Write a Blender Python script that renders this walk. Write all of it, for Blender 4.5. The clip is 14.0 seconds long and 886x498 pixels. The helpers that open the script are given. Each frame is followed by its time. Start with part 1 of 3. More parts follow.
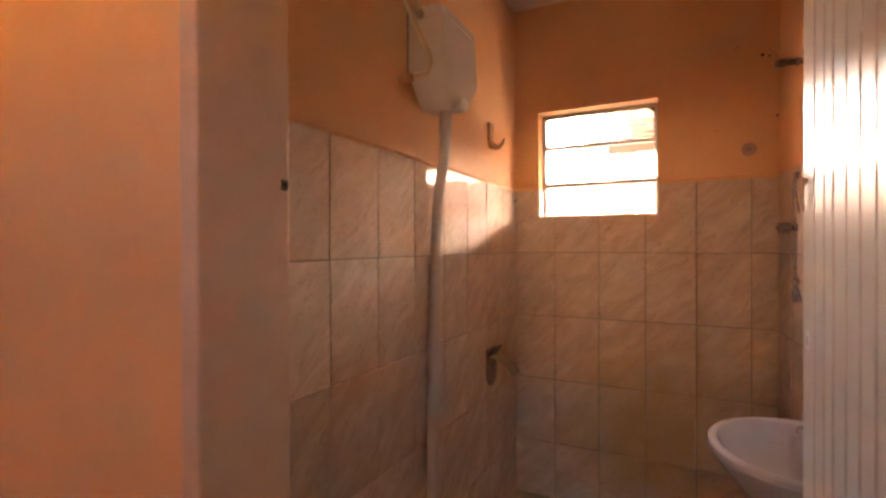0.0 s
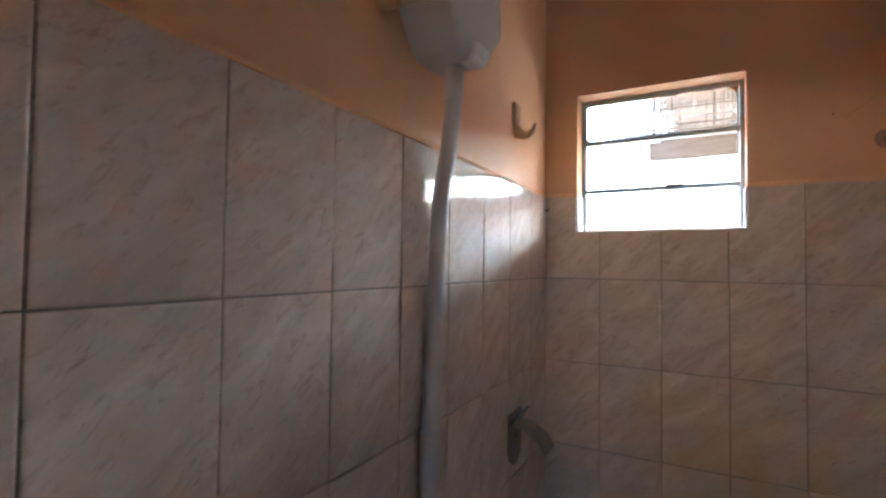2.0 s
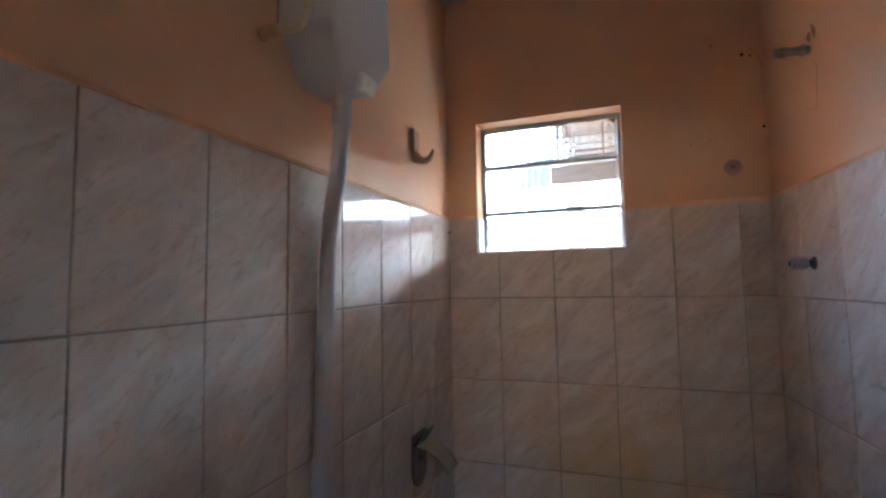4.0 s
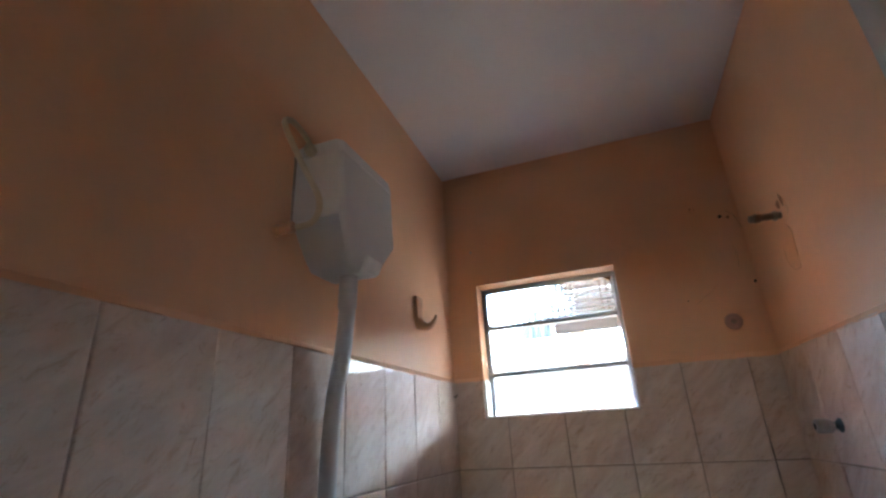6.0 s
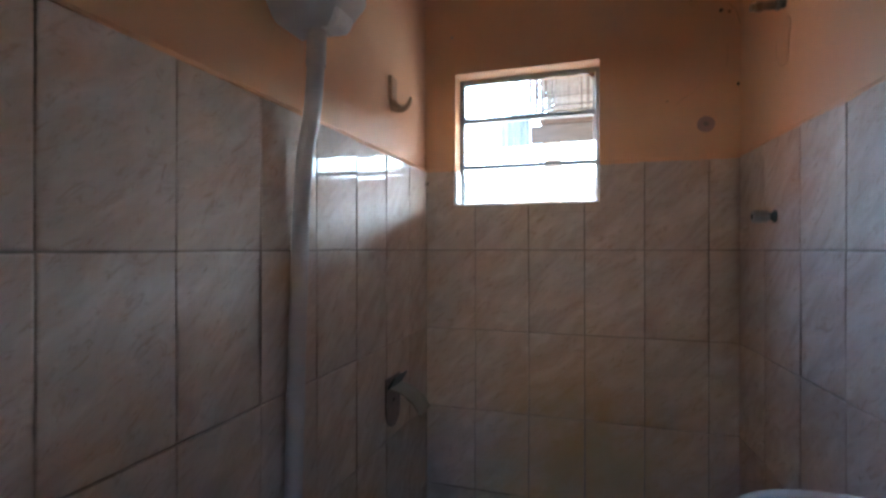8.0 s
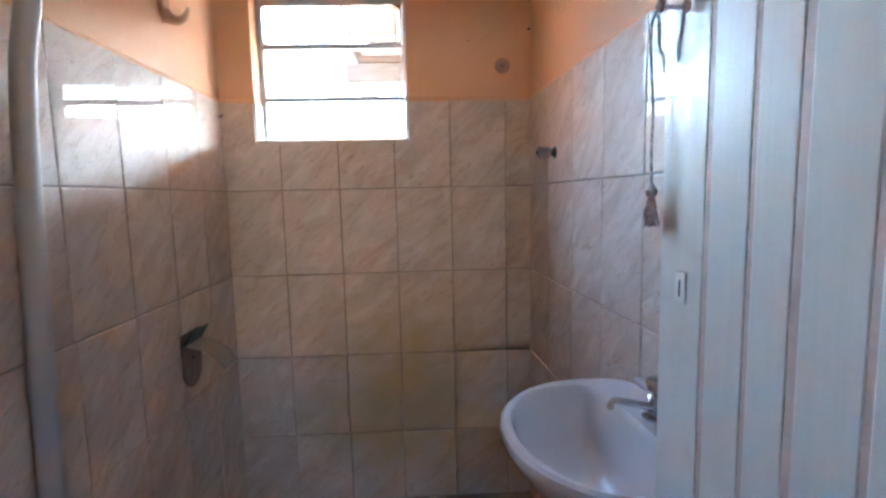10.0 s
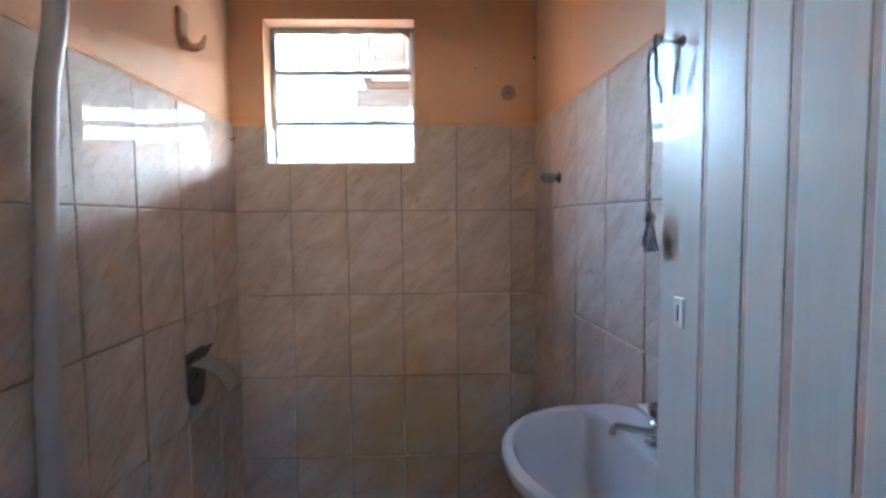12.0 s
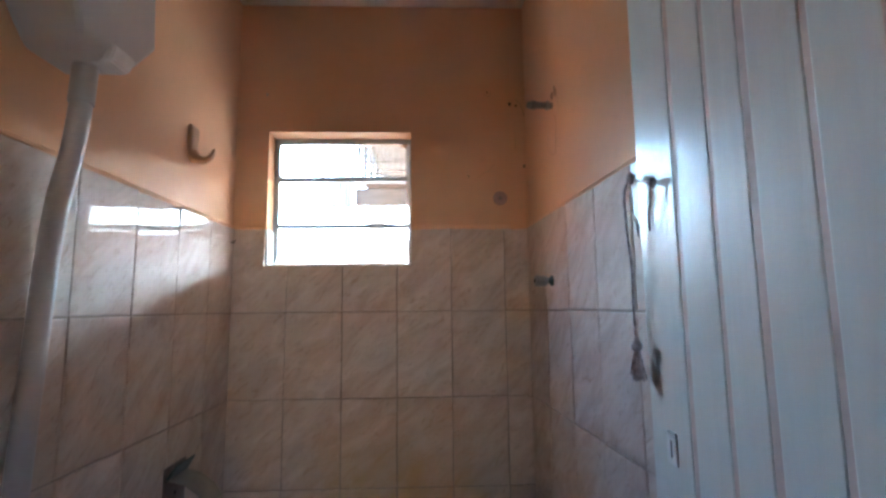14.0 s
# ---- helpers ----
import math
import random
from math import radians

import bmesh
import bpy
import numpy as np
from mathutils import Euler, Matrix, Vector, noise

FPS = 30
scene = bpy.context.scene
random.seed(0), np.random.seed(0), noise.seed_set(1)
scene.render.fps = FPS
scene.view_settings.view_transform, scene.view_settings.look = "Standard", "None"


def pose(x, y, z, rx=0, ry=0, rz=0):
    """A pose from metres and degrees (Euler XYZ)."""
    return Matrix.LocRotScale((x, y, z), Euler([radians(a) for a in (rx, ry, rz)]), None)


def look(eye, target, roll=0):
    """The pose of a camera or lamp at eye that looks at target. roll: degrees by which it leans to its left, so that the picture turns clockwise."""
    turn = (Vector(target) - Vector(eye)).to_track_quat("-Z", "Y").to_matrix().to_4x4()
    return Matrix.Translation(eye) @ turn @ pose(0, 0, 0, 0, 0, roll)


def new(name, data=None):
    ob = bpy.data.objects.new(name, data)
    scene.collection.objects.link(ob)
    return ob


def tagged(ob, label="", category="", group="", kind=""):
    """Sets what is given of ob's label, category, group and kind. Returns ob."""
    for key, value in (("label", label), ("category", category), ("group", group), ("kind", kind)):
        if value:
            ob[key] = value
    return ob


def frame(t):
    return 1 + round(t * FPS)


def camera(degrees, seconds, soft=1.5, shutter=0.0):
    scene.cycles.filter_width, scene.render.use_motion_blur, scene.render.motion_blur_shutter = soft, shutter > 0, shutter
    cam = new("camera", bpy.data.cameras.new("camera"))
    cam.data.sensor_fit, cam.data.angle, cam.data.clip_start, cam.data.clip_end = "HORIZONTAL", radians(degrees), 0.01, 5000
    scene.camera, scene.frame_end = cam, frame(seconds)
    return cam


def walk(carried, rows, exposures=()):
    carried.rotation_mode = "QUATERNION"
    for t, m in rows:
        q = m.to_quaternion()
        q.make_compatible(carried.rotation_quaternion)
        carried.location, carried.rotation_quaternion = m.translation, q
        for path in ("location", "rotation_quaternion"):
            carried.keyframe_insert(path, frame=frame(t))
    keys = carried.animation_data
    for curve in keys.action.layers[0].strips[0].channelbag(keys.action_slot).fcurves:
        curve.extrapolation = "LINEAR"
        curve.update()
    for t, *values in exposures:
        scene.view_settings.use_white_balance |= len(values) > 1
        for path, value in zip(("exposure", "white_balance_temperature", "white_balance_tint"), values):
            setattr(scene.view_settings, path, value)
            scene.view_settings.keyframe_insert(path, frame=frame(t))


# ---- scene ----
cam = camera(85.4, 14.0, soft=2.6, shutter=0.15)
PATH = [
    (0, (0.764, -2.265, 1.232), (-0.149, -0.485, 1.22), -0.2),
    (0.2, (0.667, -2.148, 1.213), (-0.193, -0.345, 1.299), -0.6),
    (0.5, (0.526, -2.002, 1.222), (-0.296, -0.179, 1.265), -0.1),
    (0.8, (0.48, -1.912, 1.242), (-0.196, -0.031, 1.312), 0.4),
    (1, (0.468, -1.835, 1.242), (-0.186, 0.053, 1.334), -1.6),
    (1.5, (0.508, -1.705, 1.262), (-0.5, 0.022, 1.255), 0.3),
    (2, (0.532, -1.769, 1.246), (-0.429, -0.017, 1.309), 0.7),
    (2.2, (0.535, -1.779, 1.248), (-0.463, -0.046, 1.308), 1.2),
    (4.3, (0.613, -1.758, 1.254), (-0.019, 0.131, 1.438), -1.6),
    (4.5, (0.605, -1.76, 1.264), (-0.011, 0.127, 1.51), -1.8),
    (5, (0.618, -1.768, 1.3), (0.001, 0.042, 1.888), -2.7),
    (5.5, (0.628, -1.779, 1.317), (0.021, -0.024, 2.059), -3.2),
    (6, (0.622, -1.786, 1.315), (-0.003, -0.03, 2.041), -3.2),
    (6.5, (0.617, -1.788, 1.314), (-0.03, -0.039, 2.036), -2.9),
    (7, (0.617, -1.783, 1.302), (-0.001, 0.002, 1.959), -2.6),
    (7.5, (0.62, -1.782, 1.297), (-0.027, -0.003, 1.941), -2.1),
    (7.8, (0.651, -1.772, 1.229), (-0.004, 0.101, 1.479), -0.4),
    (8, (0.627, -1.767, 1.204), (0.026, 0.14, 1.203), 0.0),
    (8.2, (0.621, -1.753, 1.178), (0.044, 0.149, 0.956), -1.8),
    (8.5, (0.628, -1.757, 1.136), (0.09, 0.128, 0.739), -2.5),
    (9, (0.669, -1.733, 1.151), (0.586, 0.247, 0.885), -3.5),
    (9.2, (0.685, -1.719, 1.167), (0.743, 0.264, 0.914), -2.0),
    (11.5, (0.678, -1.731, 1.162), (0.774, 0.262, 1.029), -1.0),
    (12, (0.687, -1.734, 1.166), (0.748, 0.261, 1.044), -0.5),
    (12.5, (0.688, -1.745, 1.155), (0.711, 0.247, 0.978), 1.2),
    (13, (0.689, -1.745, 1.145), (0.704, 0.245, 0.949), 1.9),
    (13.5, (0.69, -1.741, 1.153), (0.719, 0.253, 0.994), 1.2),
    (14, (0.698, -1.746, 1.211), (0.77, 0.238, 1.454), -0.6),
]
EXPOSURES = [(0.0, 6.4, 14500, 40), (0.5, 6.74, 8000, 15), (1.0, 6.36, 6750, 7), (1.5, 6.16, 6150, 2), (4.5, 5.8, 5450, 0), (6.5, 5.8, 5500, -1), (7.6, 5.72, 5500, -1), (8.0, 5.66, 5450, -1), (8.5, 6.74, 5700, 0), (9.0, 7.02, 5800, 2), (11.3, 6.52, 5550, 0), (12.5, 6.53, 5500, 0), (13.6, 6.58, 5450, 0), (14.0, 6.17, 5600, 0)]
walk(cam, [(t, look(eye, target, roll)) for t, eye, target, roll in PATH], EXPOSURES)

# ---- world and sun ----
SUN_FROM = Vector((0.50, 0.55, 0.67)).normalized()
world = bpy.data.worlds.new("world")
scene.world = world
world.use_nodes = True
wn = world.node_tree.nodes
sky = wn.new("ShaderNodeTexSky")
sky.sky_type = "NISHITA"
sky.sun_disc = False
sky.sun_elevation = math.asin(SUN_FROM.z)
sky.sun_rotation = math.atan2(SUN_FROM.x, SUN_FROM.y)
wn["Background"].inputs["Strength"].default_value = 0.15
world.node_tree.links.new(sky.outputs["Color"], wn["Background"].inputs["Color"])
sun_data = bpy.data.lights.new("sun", "SUN")
sun_data.energy, sun_data.angle, sun_data.color = 1.6, radians(0.5), (1.0, 0.93, 0.84)
sun_ob = new("sun", sun_data)
sun_ob.matrix_world = look(SUN_FROM * 20, (0, 0, 0))


# ---- materials ----
class Nodes:
    """A node tree with short calls."""

    def __init__(self, name):
        self.mat = bpy.data.materials.new(name)
        self.mat.use_nodes = True
        self.tree = self.mat.node_tree
        self.bsdf = self.tree.nodes["Principled BSDF"]

    def add(self, kind, **values):
        node = self.tree.nodes.new(kind)
        for key, value in values.items():
            setattr(node, key, value)
        return node

    def put(self, node, socket, value):
        if isinstance(value, bpy.types.NodeSocket):
            self.tree.links.new(value, node.inputs[socket])
        else:
            node.inputs[socket].default_value = value
        return node

    def coords(self, scale=(1, 1, 1), turn=(0, 0, 0), world=False, by_object=0.0):
        m = self.add("ShaderNodeMapping")
        if world:
            src = self.add("ShaderNodeNewGeometry").outputs["Position"]
        else:
            src = self.add("ShaderNodeTexCoord").outputs["Object"]
        if by_object:
            info = self.add("ShaderNodeObjectInfo")
            mul = self.add("ShaderNodeVectorMath", operation="SCALE")
            self.put(mul, 0, (by_object, by_object * 1.7, by_object * 2.3))
            self.put(mul, "Scale", info.outputs["Random"])
            addv = self.add("ShaderNodeVectorMath", operation="ADD")
            self.put(addv, 0, src)
            self.put(addv, 1, mul.outputs["Vector"])
            src = addv.outputs["Vector"]
        self.put(m, "Vector", src)
        m.inputs["Scale"].default_value = scale
        m.inputs["Rotation"].default_value = turn
        return m.outputs["Vector"]

    def noise(self, vector, scale, detail=4.0, rough=0.55, distort=0.0):
        n = self.add("ShaderNodeTexNoise")
        self.put(n, "Vector", vector)
        for k, v in (("Scale", scale), ("Detail", detail), ("Roughness", rough), ("Distortion", distort)):
            n.inputs[k].default_value = v
        return n.outputs["Fac"]

    def ramp(self, fac, *stops):
        r = self.add("ShaderNodeValToRGB")
        self.put(r, "Fac", fac)
        els = r.color_ramp.elements
        while len(els) < len(stops):
            els.new(0.5)
        for el, (at, col) in zip(els, stops):
            el.position = at
            el.color = (*col, 1) if isinstance(col, tuple) else (col, col, col, 1)
        return r.outputs["Color"]

    def mix(self, fac, a, b, blend="MIX"):
        m = self.add("ShaderNodeMix", data_type="RGBA", blend_type=blend)
        self.put(m, 0, fac)
        for i, v in ((6, a), (7, b)):
            self.put(m, i, (*v, 1) if isinstance(v, tuple) else v)
        return m.outputs[2]

    def bump(self, height, strength=0.2, distance=0.002):
        b = self.add("ShaderNodeBump")
        self.put(b, "Height", height)
        b.inputs["Strength"].default_value = strength
        b.inputs["Distance"].default_value = distance
        self.put(self.bsdf, "Normal", b.outputs["Normal"])

    def done(self, color=None, rough=None, metal=None, spec=None, **more):
        for key, v in (("Base Color", color), ("Roughness", rough), ("Metallic", metal), ("Specular IOR Level", spec)):
            if v is not None:
                self.put(self.bsdf, key, (*v, 1) if isinstance(v, tuple) else v)
        return self.mat


def mat_paint(name, low, high, relief=0.25):
    n = Nodes(name)
    w = n.coords(world=True)
    broad = n.noise(w, 2.2, 5, 0.6)
    fine = n.noise(w, 38, 4, 0.6)
    c = n.mix(n.ramp(broad, (0.3, 0.0), (0.72, 1.0)), low, high)
    c = n.mix(n.ramp(n.noise(w, 9, 6, 0.7), (0.58, 0.0), (0.8, 0.35)), c, tuple(v * 0.8 for v in low))
    n.bump(n.mix(0.45, fine, n.noise(w, 6, 3)), relief, 0.004)
    return n.done(c, n.ramp(fine, (0.2, 0.5), (0.8, 0.68)), spec=0.3)


def mat_tile(name):
    """Glazed tile: pale beige with slanting marbled veins, each tile cut from another place of the pattern."""
    n = Nodes(name)
    spun = n.add("ShaderNodeMapping")
    n.put(spun, "Vector", n.coords((1, 1, 1), (0, 0, 0), by_object=7.0))
    spun.inputs["Rotation"].default_value = (0, radians(40), 0)
    drawn = n.add("ShaderNodeMapping")
    n.put(drawn, "Vector", spun.outputs["Vector"])
    drawn.inputs["Scale"].default_value = (6.5, 6.0, 17.0)
    v = drawn.outputs["Vector"]
    streak = n.noise(v, 1.0, 6, 0.62, 0.7)
    vein = n.noise(v, 1.9, 5, 0.7, 1.6)
    base = n.mix(n.ramp(streak, (0.34, 0.0), (0.66, 1.0)), (0.575, 0.45, 0.365), (0.735, 0.63, 0.55))
    base = n.mix(n.ramp(vein, (0.56, 0.0), (0.7, 0.6)), base, (0.43, 0.28, 0.18))
    pits = n.noise(v, 4.5, 4, 0.7, 0.8)
    base = n.mix(n.ramp(pits, (0.58, 0.0), (0.70, 0.5)), base, (0.38, 0.25, 0.165))
    info = n.add("ShaderNodeObjectInfo").outputs["Random"]
    base = n.mix(n.ramp(info, (0.0, 0.0), (1.0, 0.18)), base, (0.44, 0.355, 0.30))
    # rust-yellow stain where the shower water has run
    pos = n.add("ShaderNodeNewGeometry").outputs["Position"]
    far = n.add("ShaderNodeVectorMath", operation="DISTANCE")
    n.put(far, 0, pos)
    far.inputs[1].default_value = (0.62, 0.0, 0.42)
    edge = n.add("ShaderNodeMath", operation="MULTIPLY_ADD")
    n.put(edge, 0, n.noise(pos, 5, 4, 0.6))
    edge.inputs[1].default_value = 0.45
    n.put(edge, 2, far.outputs["Value"])
    base = n.mix(n.ramp(edge.outputs["Value"], (0.35, 0.8), (0.72, 0.0)), base, (0.56, 0.345, 0.14))
    n.bump(n.mix(0.4, n.mix(0.5, streak, vein), pits), 0.45, 0.0024)
    n.bsdf.inputs["Coat Weight"].default_value = 0.24
    n.bsdf.inputs["Coat Roughness"].default_value = 0.03
    return n.done(base, n.ramp(vein, (0.3, 0.42), (0.8, 0.54)), spec=0.08)


def mat_plain(name, col, rough=0.5, metal=0.0, vary=0.12, scale=20, relief=0.06, spec=0.5):
    n = Nodes(name)
    v = n.coords()
    f = n.noise(v, scale, 5, 0.6)
    c = n.mix(n.ramp(f, (0.3, 0.0), (0.75, 1.0)), tuple(x * (1 - vary) for x in col), tuple(min(1, x * (1 + vary)) for x in col))
    n.bump(f, relief, 0.002)
    r = n.ramp(n.noise(v, scale * 0.4, 3), (0.3, rough * 0.85), (0.7, min(1, rough * 1.15)))
    return n.done(c, r, metal, spec)


def mat_door(name):
    n = Nodes(name)
    v = n.coords((26, 26, 1.6), by_object=3.0)
    grain = n.noise(v, 1.4, 6, 0.65, 0.4)
    w = n.coords(world=True)
    grime = n.noise(w, 7, 6, 0.7)
    c = n.mix(n.ramp(grain, (0.25, 0.0), (0.8, 1.0)), (0.64, 0.635, 0.585), (0.73, 0.725, 0.675))
    c = n.mix(n.ramp(grime, (0.6, 0.0), (0.78, 0.4)), c, (0.5, 0.45, 0.38))
    n.bump(n.mix(0.25, grain, n.noise(w, 60, 4)), 0.34, 0.002)
    n.tree.links.new(n.tree.nodes["Bump"].outputs["Normal"], n.bsdf.inputs["Coat Normal"])
    n.bsdf.inputs["Coat Weight"].default_value = 0.22
    n.bsdf.inputs["Coat Roughness"].default_value = 0.11
    return n.done(c, n.ramp(grain, (0.2, 0.28), (0.8, 0.38)), spec=0.34)


def mat_wood(name, dark, light):
    n = Nodes(name)
    v = n.coords((3, 30, 30), by_object=2.0)
    g = n.noise(v, 1.2, 6, 0.65, 0.6)
    n.bump(g, 0.3, 0.003)
    return n.done(n.mix(n.ramp(g, (0.3, 0.0), (0.72, 1.0)), dark, light), 0.75)


def mat_floor(name):
    n = Nodes(name)
    w = n.coords(world=True)
    a = n.noise(w, 4, 6, 0.65, 0.4)
    b = n.noise(w, 26, 5, 0.7)
    c = n.mix(n.ramp(a, (0.3, 0.0), (0.7, 1.0)), (0.36, 0.27, 0.20), (0.51, 0.41, 0.32))
    c = n.mix(n.ramp(b, (0.5, 0.0), (0.78, 0.5)), c, (0.17, 0.13, 0.10))
    n.bump(b, 0.3, 0.003)
    return n.done(c, n.ramp(a, (0.3, 0.35), (0.7, 0.6)))


def mat_glass(name):
    n = Nodes(name)
    n.bump(n.noise(n.coords(), 60, 3), 0.08, 0.001)
    n.bsdf.inputs["Transmission Weight"].default_value = 1.0
    n.bsdf.inputs["IOR"].default_value = 1.45
    return n.done((0.93, 0.95, 0.95), 0.1)


PAINT = mat_paint("peach_wall_paint", (0.735, 0.435, 0.25), (0.815, 0.50, 0.30))
CEIL = mat_paint("white_ceiling_paint", (0.78, 0.70, 0.65), (0.84, 0.77, 0.725), 0.15)
TILE = mat_tile("beige_marbled_glaze")
GROUT = mat_plain("grey_brown_grout", (0.27, 0.225, 0.18), 0.6, vary=0.35, scale=12)
DOORP = mat_door("white_gloss_door_paint")
GROOVE = mat_plain("brown_bare_groove", (0.60, 0.47, 0.42), 0.55, vary=0.2, scale=30)
JAMBP = mat_plain("peach_stained_jamb_paint", (0.60, 0.45, 0.36), 0.4, vary=0.10, scale=9)
PLASTIC = mat_plain("off_white_plastic", (0.62, 0.60, 0.58), 0.32, vary=0.05, scale=7)
PIPEM = mat_plain("white_pipe_plastic", (0.50, 0.47, 0.46), 0.38, vary=0.06, scale=9)
HOSE = mat_plain("yellowed_hose_plastic", (0.62, 0.53, 0.37), 0.4, vary=0.12)
CERAMIC = mat_plain("white_sanitary_ceramic", (0.62, 0.59, 0.585), 0.12, vary=0.03, scale=5, relief=0.01)
CHROME = mat_plain("worn_chrome", (0.62, 0.62, 0.62), 0.2, 1.0, vary=0.15)
KNOBM = mat_plain("dull_worn_chrome", (0.36, 0.37, 0.37), 0.34, 0.8, vary=0.25)
STEEL = mat_plain("grey_painted_steel", (0.42, 0.42, 0.41), 0.5, 0.2, vary=0.15)
TARNISH = mat_plain("tarnished_metal", (0.10, 0.14, 0.145), 0.42, 0.6, vary=0.35, scale=30)
PLATE = mat_plain("tarnished_brown_metal", (0.20, 0.155, 0.15), 0.4, 0.4, vary=0.3, scale=30)
FLAP = mat_plain("dull_metal_flap", (0.34, 0.31, 0.255), 0.4, 0.3, vary=0.15)
DARK = mat_plain("near_black", (0.025, 0.022, 0.022), 0.7)
CORD = mat_plain("dark_braided_cord", (0.42, 0.36, 0.355), 0.9, vary=0.45, scale=160, relief=0.6)
# wall peach made darker: the hook's own shade is put into the colour
HOOKM = mat_plain("darker_peach_paint", (0.52, 0.31, 0.19), 0.5)
GREYPIPE = mat_plain("brown_grey_pipe", (0.28, 0.22, 0.18), 0.5, vary=0.3)
WHITEM = mat_plain("white_plastic_plate", (0.8, 0.8, 0.78), 0.35)
SCUFF = mat_plain("dark_scuff", (0.36, 0.18, 0.10), 0.8)
CUPM = mat_plain("mauve_grey_rubber", (0.42, 0.27, 0.22), 0.6)
RUST = mat_plain("rusty_putty", (0.34, 0.17, 0.05), 0.8, vary=0.4, scale=60)
PUTTY = mat_plain("window_putty", (0.5, 0.48, 0.44), 0.8)
FLOORM = mat_floor("stained_cement_floor")
GLASS = mat_glass("dotted_cast_glass")
# porch wood: shade under the roof put into these very dark tones
TIMBER = mat_wood("darkened_timber", (0.035, 0.021, 0.015), (0.08, 0.053, 0.04))
BEAM = mat_wood("pink_grey_beam", (0.055, 0.043, 0.036), (0.095, 0.077, 0.065))
# paled so that the dotted pane in front of the roof looks bright
ROOFT = mat_plain("paled_roof_tile", (0.42, 0.385, 0.36), 0.8, vary=0.3, scale=8)
# pale peach darkened so the overexposed yard wall does not burn out
FACADE = mat_paint("dimmed_peach_facade", (0.34, 0.24, 0.16), (0.42, 0.31, 0.21))
# orange darkened so its reflection in tiles and door stays below white
ORANGEWALL = mat_paint("darkened_orange_wall", (0.20, 0.085, 0.042), (0.28, 0.12, 0.062))
# ochre tint chosen to warm the light bounced into the hall
BOUNCEWALL = mat_paint("ochre_bounce_paint", (0.62, 0.46, 0.33), (0.70, 0.53, 0.39))
# porch shade put into a dark ground colour, so less light bounces up
GROUNDM = mat_plain("darkened_yard_ground", (0.17, 0.14, 0.11), 0.85, vary=0.2, scale=3)
# sheet and post: exposure put into the colour, darker than their pale originals
SHEETM = mat_plain("dimmed_plastic_sheet", (0.30, 0.335, 0.315), 0.4)
DIMPOST = mat_paint("dimmed_post_paint", (0.34, 0.27, 0.19), (0.40, 0.33, 0.24))


# ---- mesh helpers ----
def box(bm, x0, x1, y0, y1, z0, z1):
    vs = [bm.verts.new((x, y, z)) for z in (z0, z1) for y in (y0, y1) for x in (x0, x1)]
    for f in ((0, 2, 3, 1), (4, 5, 7, 6), (0, 1, 5, 4), (1, 3, 7, 5), (3, 2, 6, 7), (2, 0, 4, 6)):
        bm.faces.new([vs[i] for i in f])


def bevelled_box(x0, x1, y0, y1, z0, z1, r=0.002, steps=1):
    bm = bmesh.new()
    box(bm, x0, x1, y0, y1, z0, z1)
    bmesh.ops.bevel(bm, geom=bm.edges[:], offset=r, segments=steps, profile=0.5, affect="EDGES")
    return bm


def loft(bm, rings, close_start=True, close_end=True):
    rows = [[bm.verts.new(p) for p in ring] for ring in rings]
    n = len(rows[0])
    for a, b in zip(rows, rows[1:]):
        for i in range(n):
            bm.faces.new((a[i], a[(i + 1) % n], b[(i + 1) % n], b[i]))
    if close_start:
        bm.faces.new(rows[0][::-1])
    if close_end:
        bm.faces.new(rows[-1])
    return rows


def turned(profile, steps=24):
    """A solid of revolution about z from (radius, height) pairs."""
    bm = bmesh.new()
    loft(bm, [[(r * math.cos(2 * math.pi * i / steps), r * math.sin(2 * math.pi * i / steps), z) for i in range(steps)] for r, z in profile])
    return bm


def tube(points, radius, steps=10, smooth=6):
    """A round bar along a smooth line through the points; radius may be a list, one for each point."""
    pts = [Vector(p) for p in points]
    radii = radius if isinstance(radius, (list, tuple)) else [radius] * len(pts)
    line, rad = [], []
    for i in range(len(pts) - 1):
        p0, p1, p2, p3 = pts[max(i - 1, 0)], pts[i], pts[i + 1], pts[min(i + 2, len(pts) - 1)]
        for k in range(smooth):
            t = k / smooth
            line.append(0.5 * (2 * p1 + (p2 - p0) * t + (2 * p0 - 5 * p1 + 4 * p2 - p3) * t * t + (3 * p1 - p0 - 3 * p2 + p3) * t ** 3))
            rad.append(radii[i] * (1 - t) + radii[i + 1] * t)
    line.append(pts[-1])
    rad.append(radii[-1])
    bm = bmesh.new()
    rings, side = [], None
    for i, p in enumerate(line):
        d = (line[min(i + 1, len(line) - 1)] - line[max(i - 1, 0)]).normalized()
        if side is None:
            side = d.orthogonal().normalized()
        side = (side - d * side.dot(d)).normalized()
        up = d.cross(side)
        rings.append([p + rad[i] * (math.cos(a) * side + math.sin(a) * up) for a in (2 * math.pi * k / steps for k in range(steps))])
    loft(bm, rings)
    return bm


def mesh_of(name, bm, material, smooth=False, angle=35):
    bmesh.ops.recalc_face_normals(bm, faces=bm.faces[:])
    me = bpy.data.meshes.new(name)
    bm.to_mesh(me)
    bm.free()
    me.materials.append(material)
    if smooth:
        me.shade_smooth()
        me.set_sharp_from_angle(angle=radians(angle))
    return me


def part(name, bm, material, parent, label="", smooth=False, at=None):
    ob = new(name, mesh_of(name, bm, material, smooth))
    ob.parent = parent
    if at is not None:
        ob.matrix_basis = at
    if label:
        tagged(ob, label)
    return ob


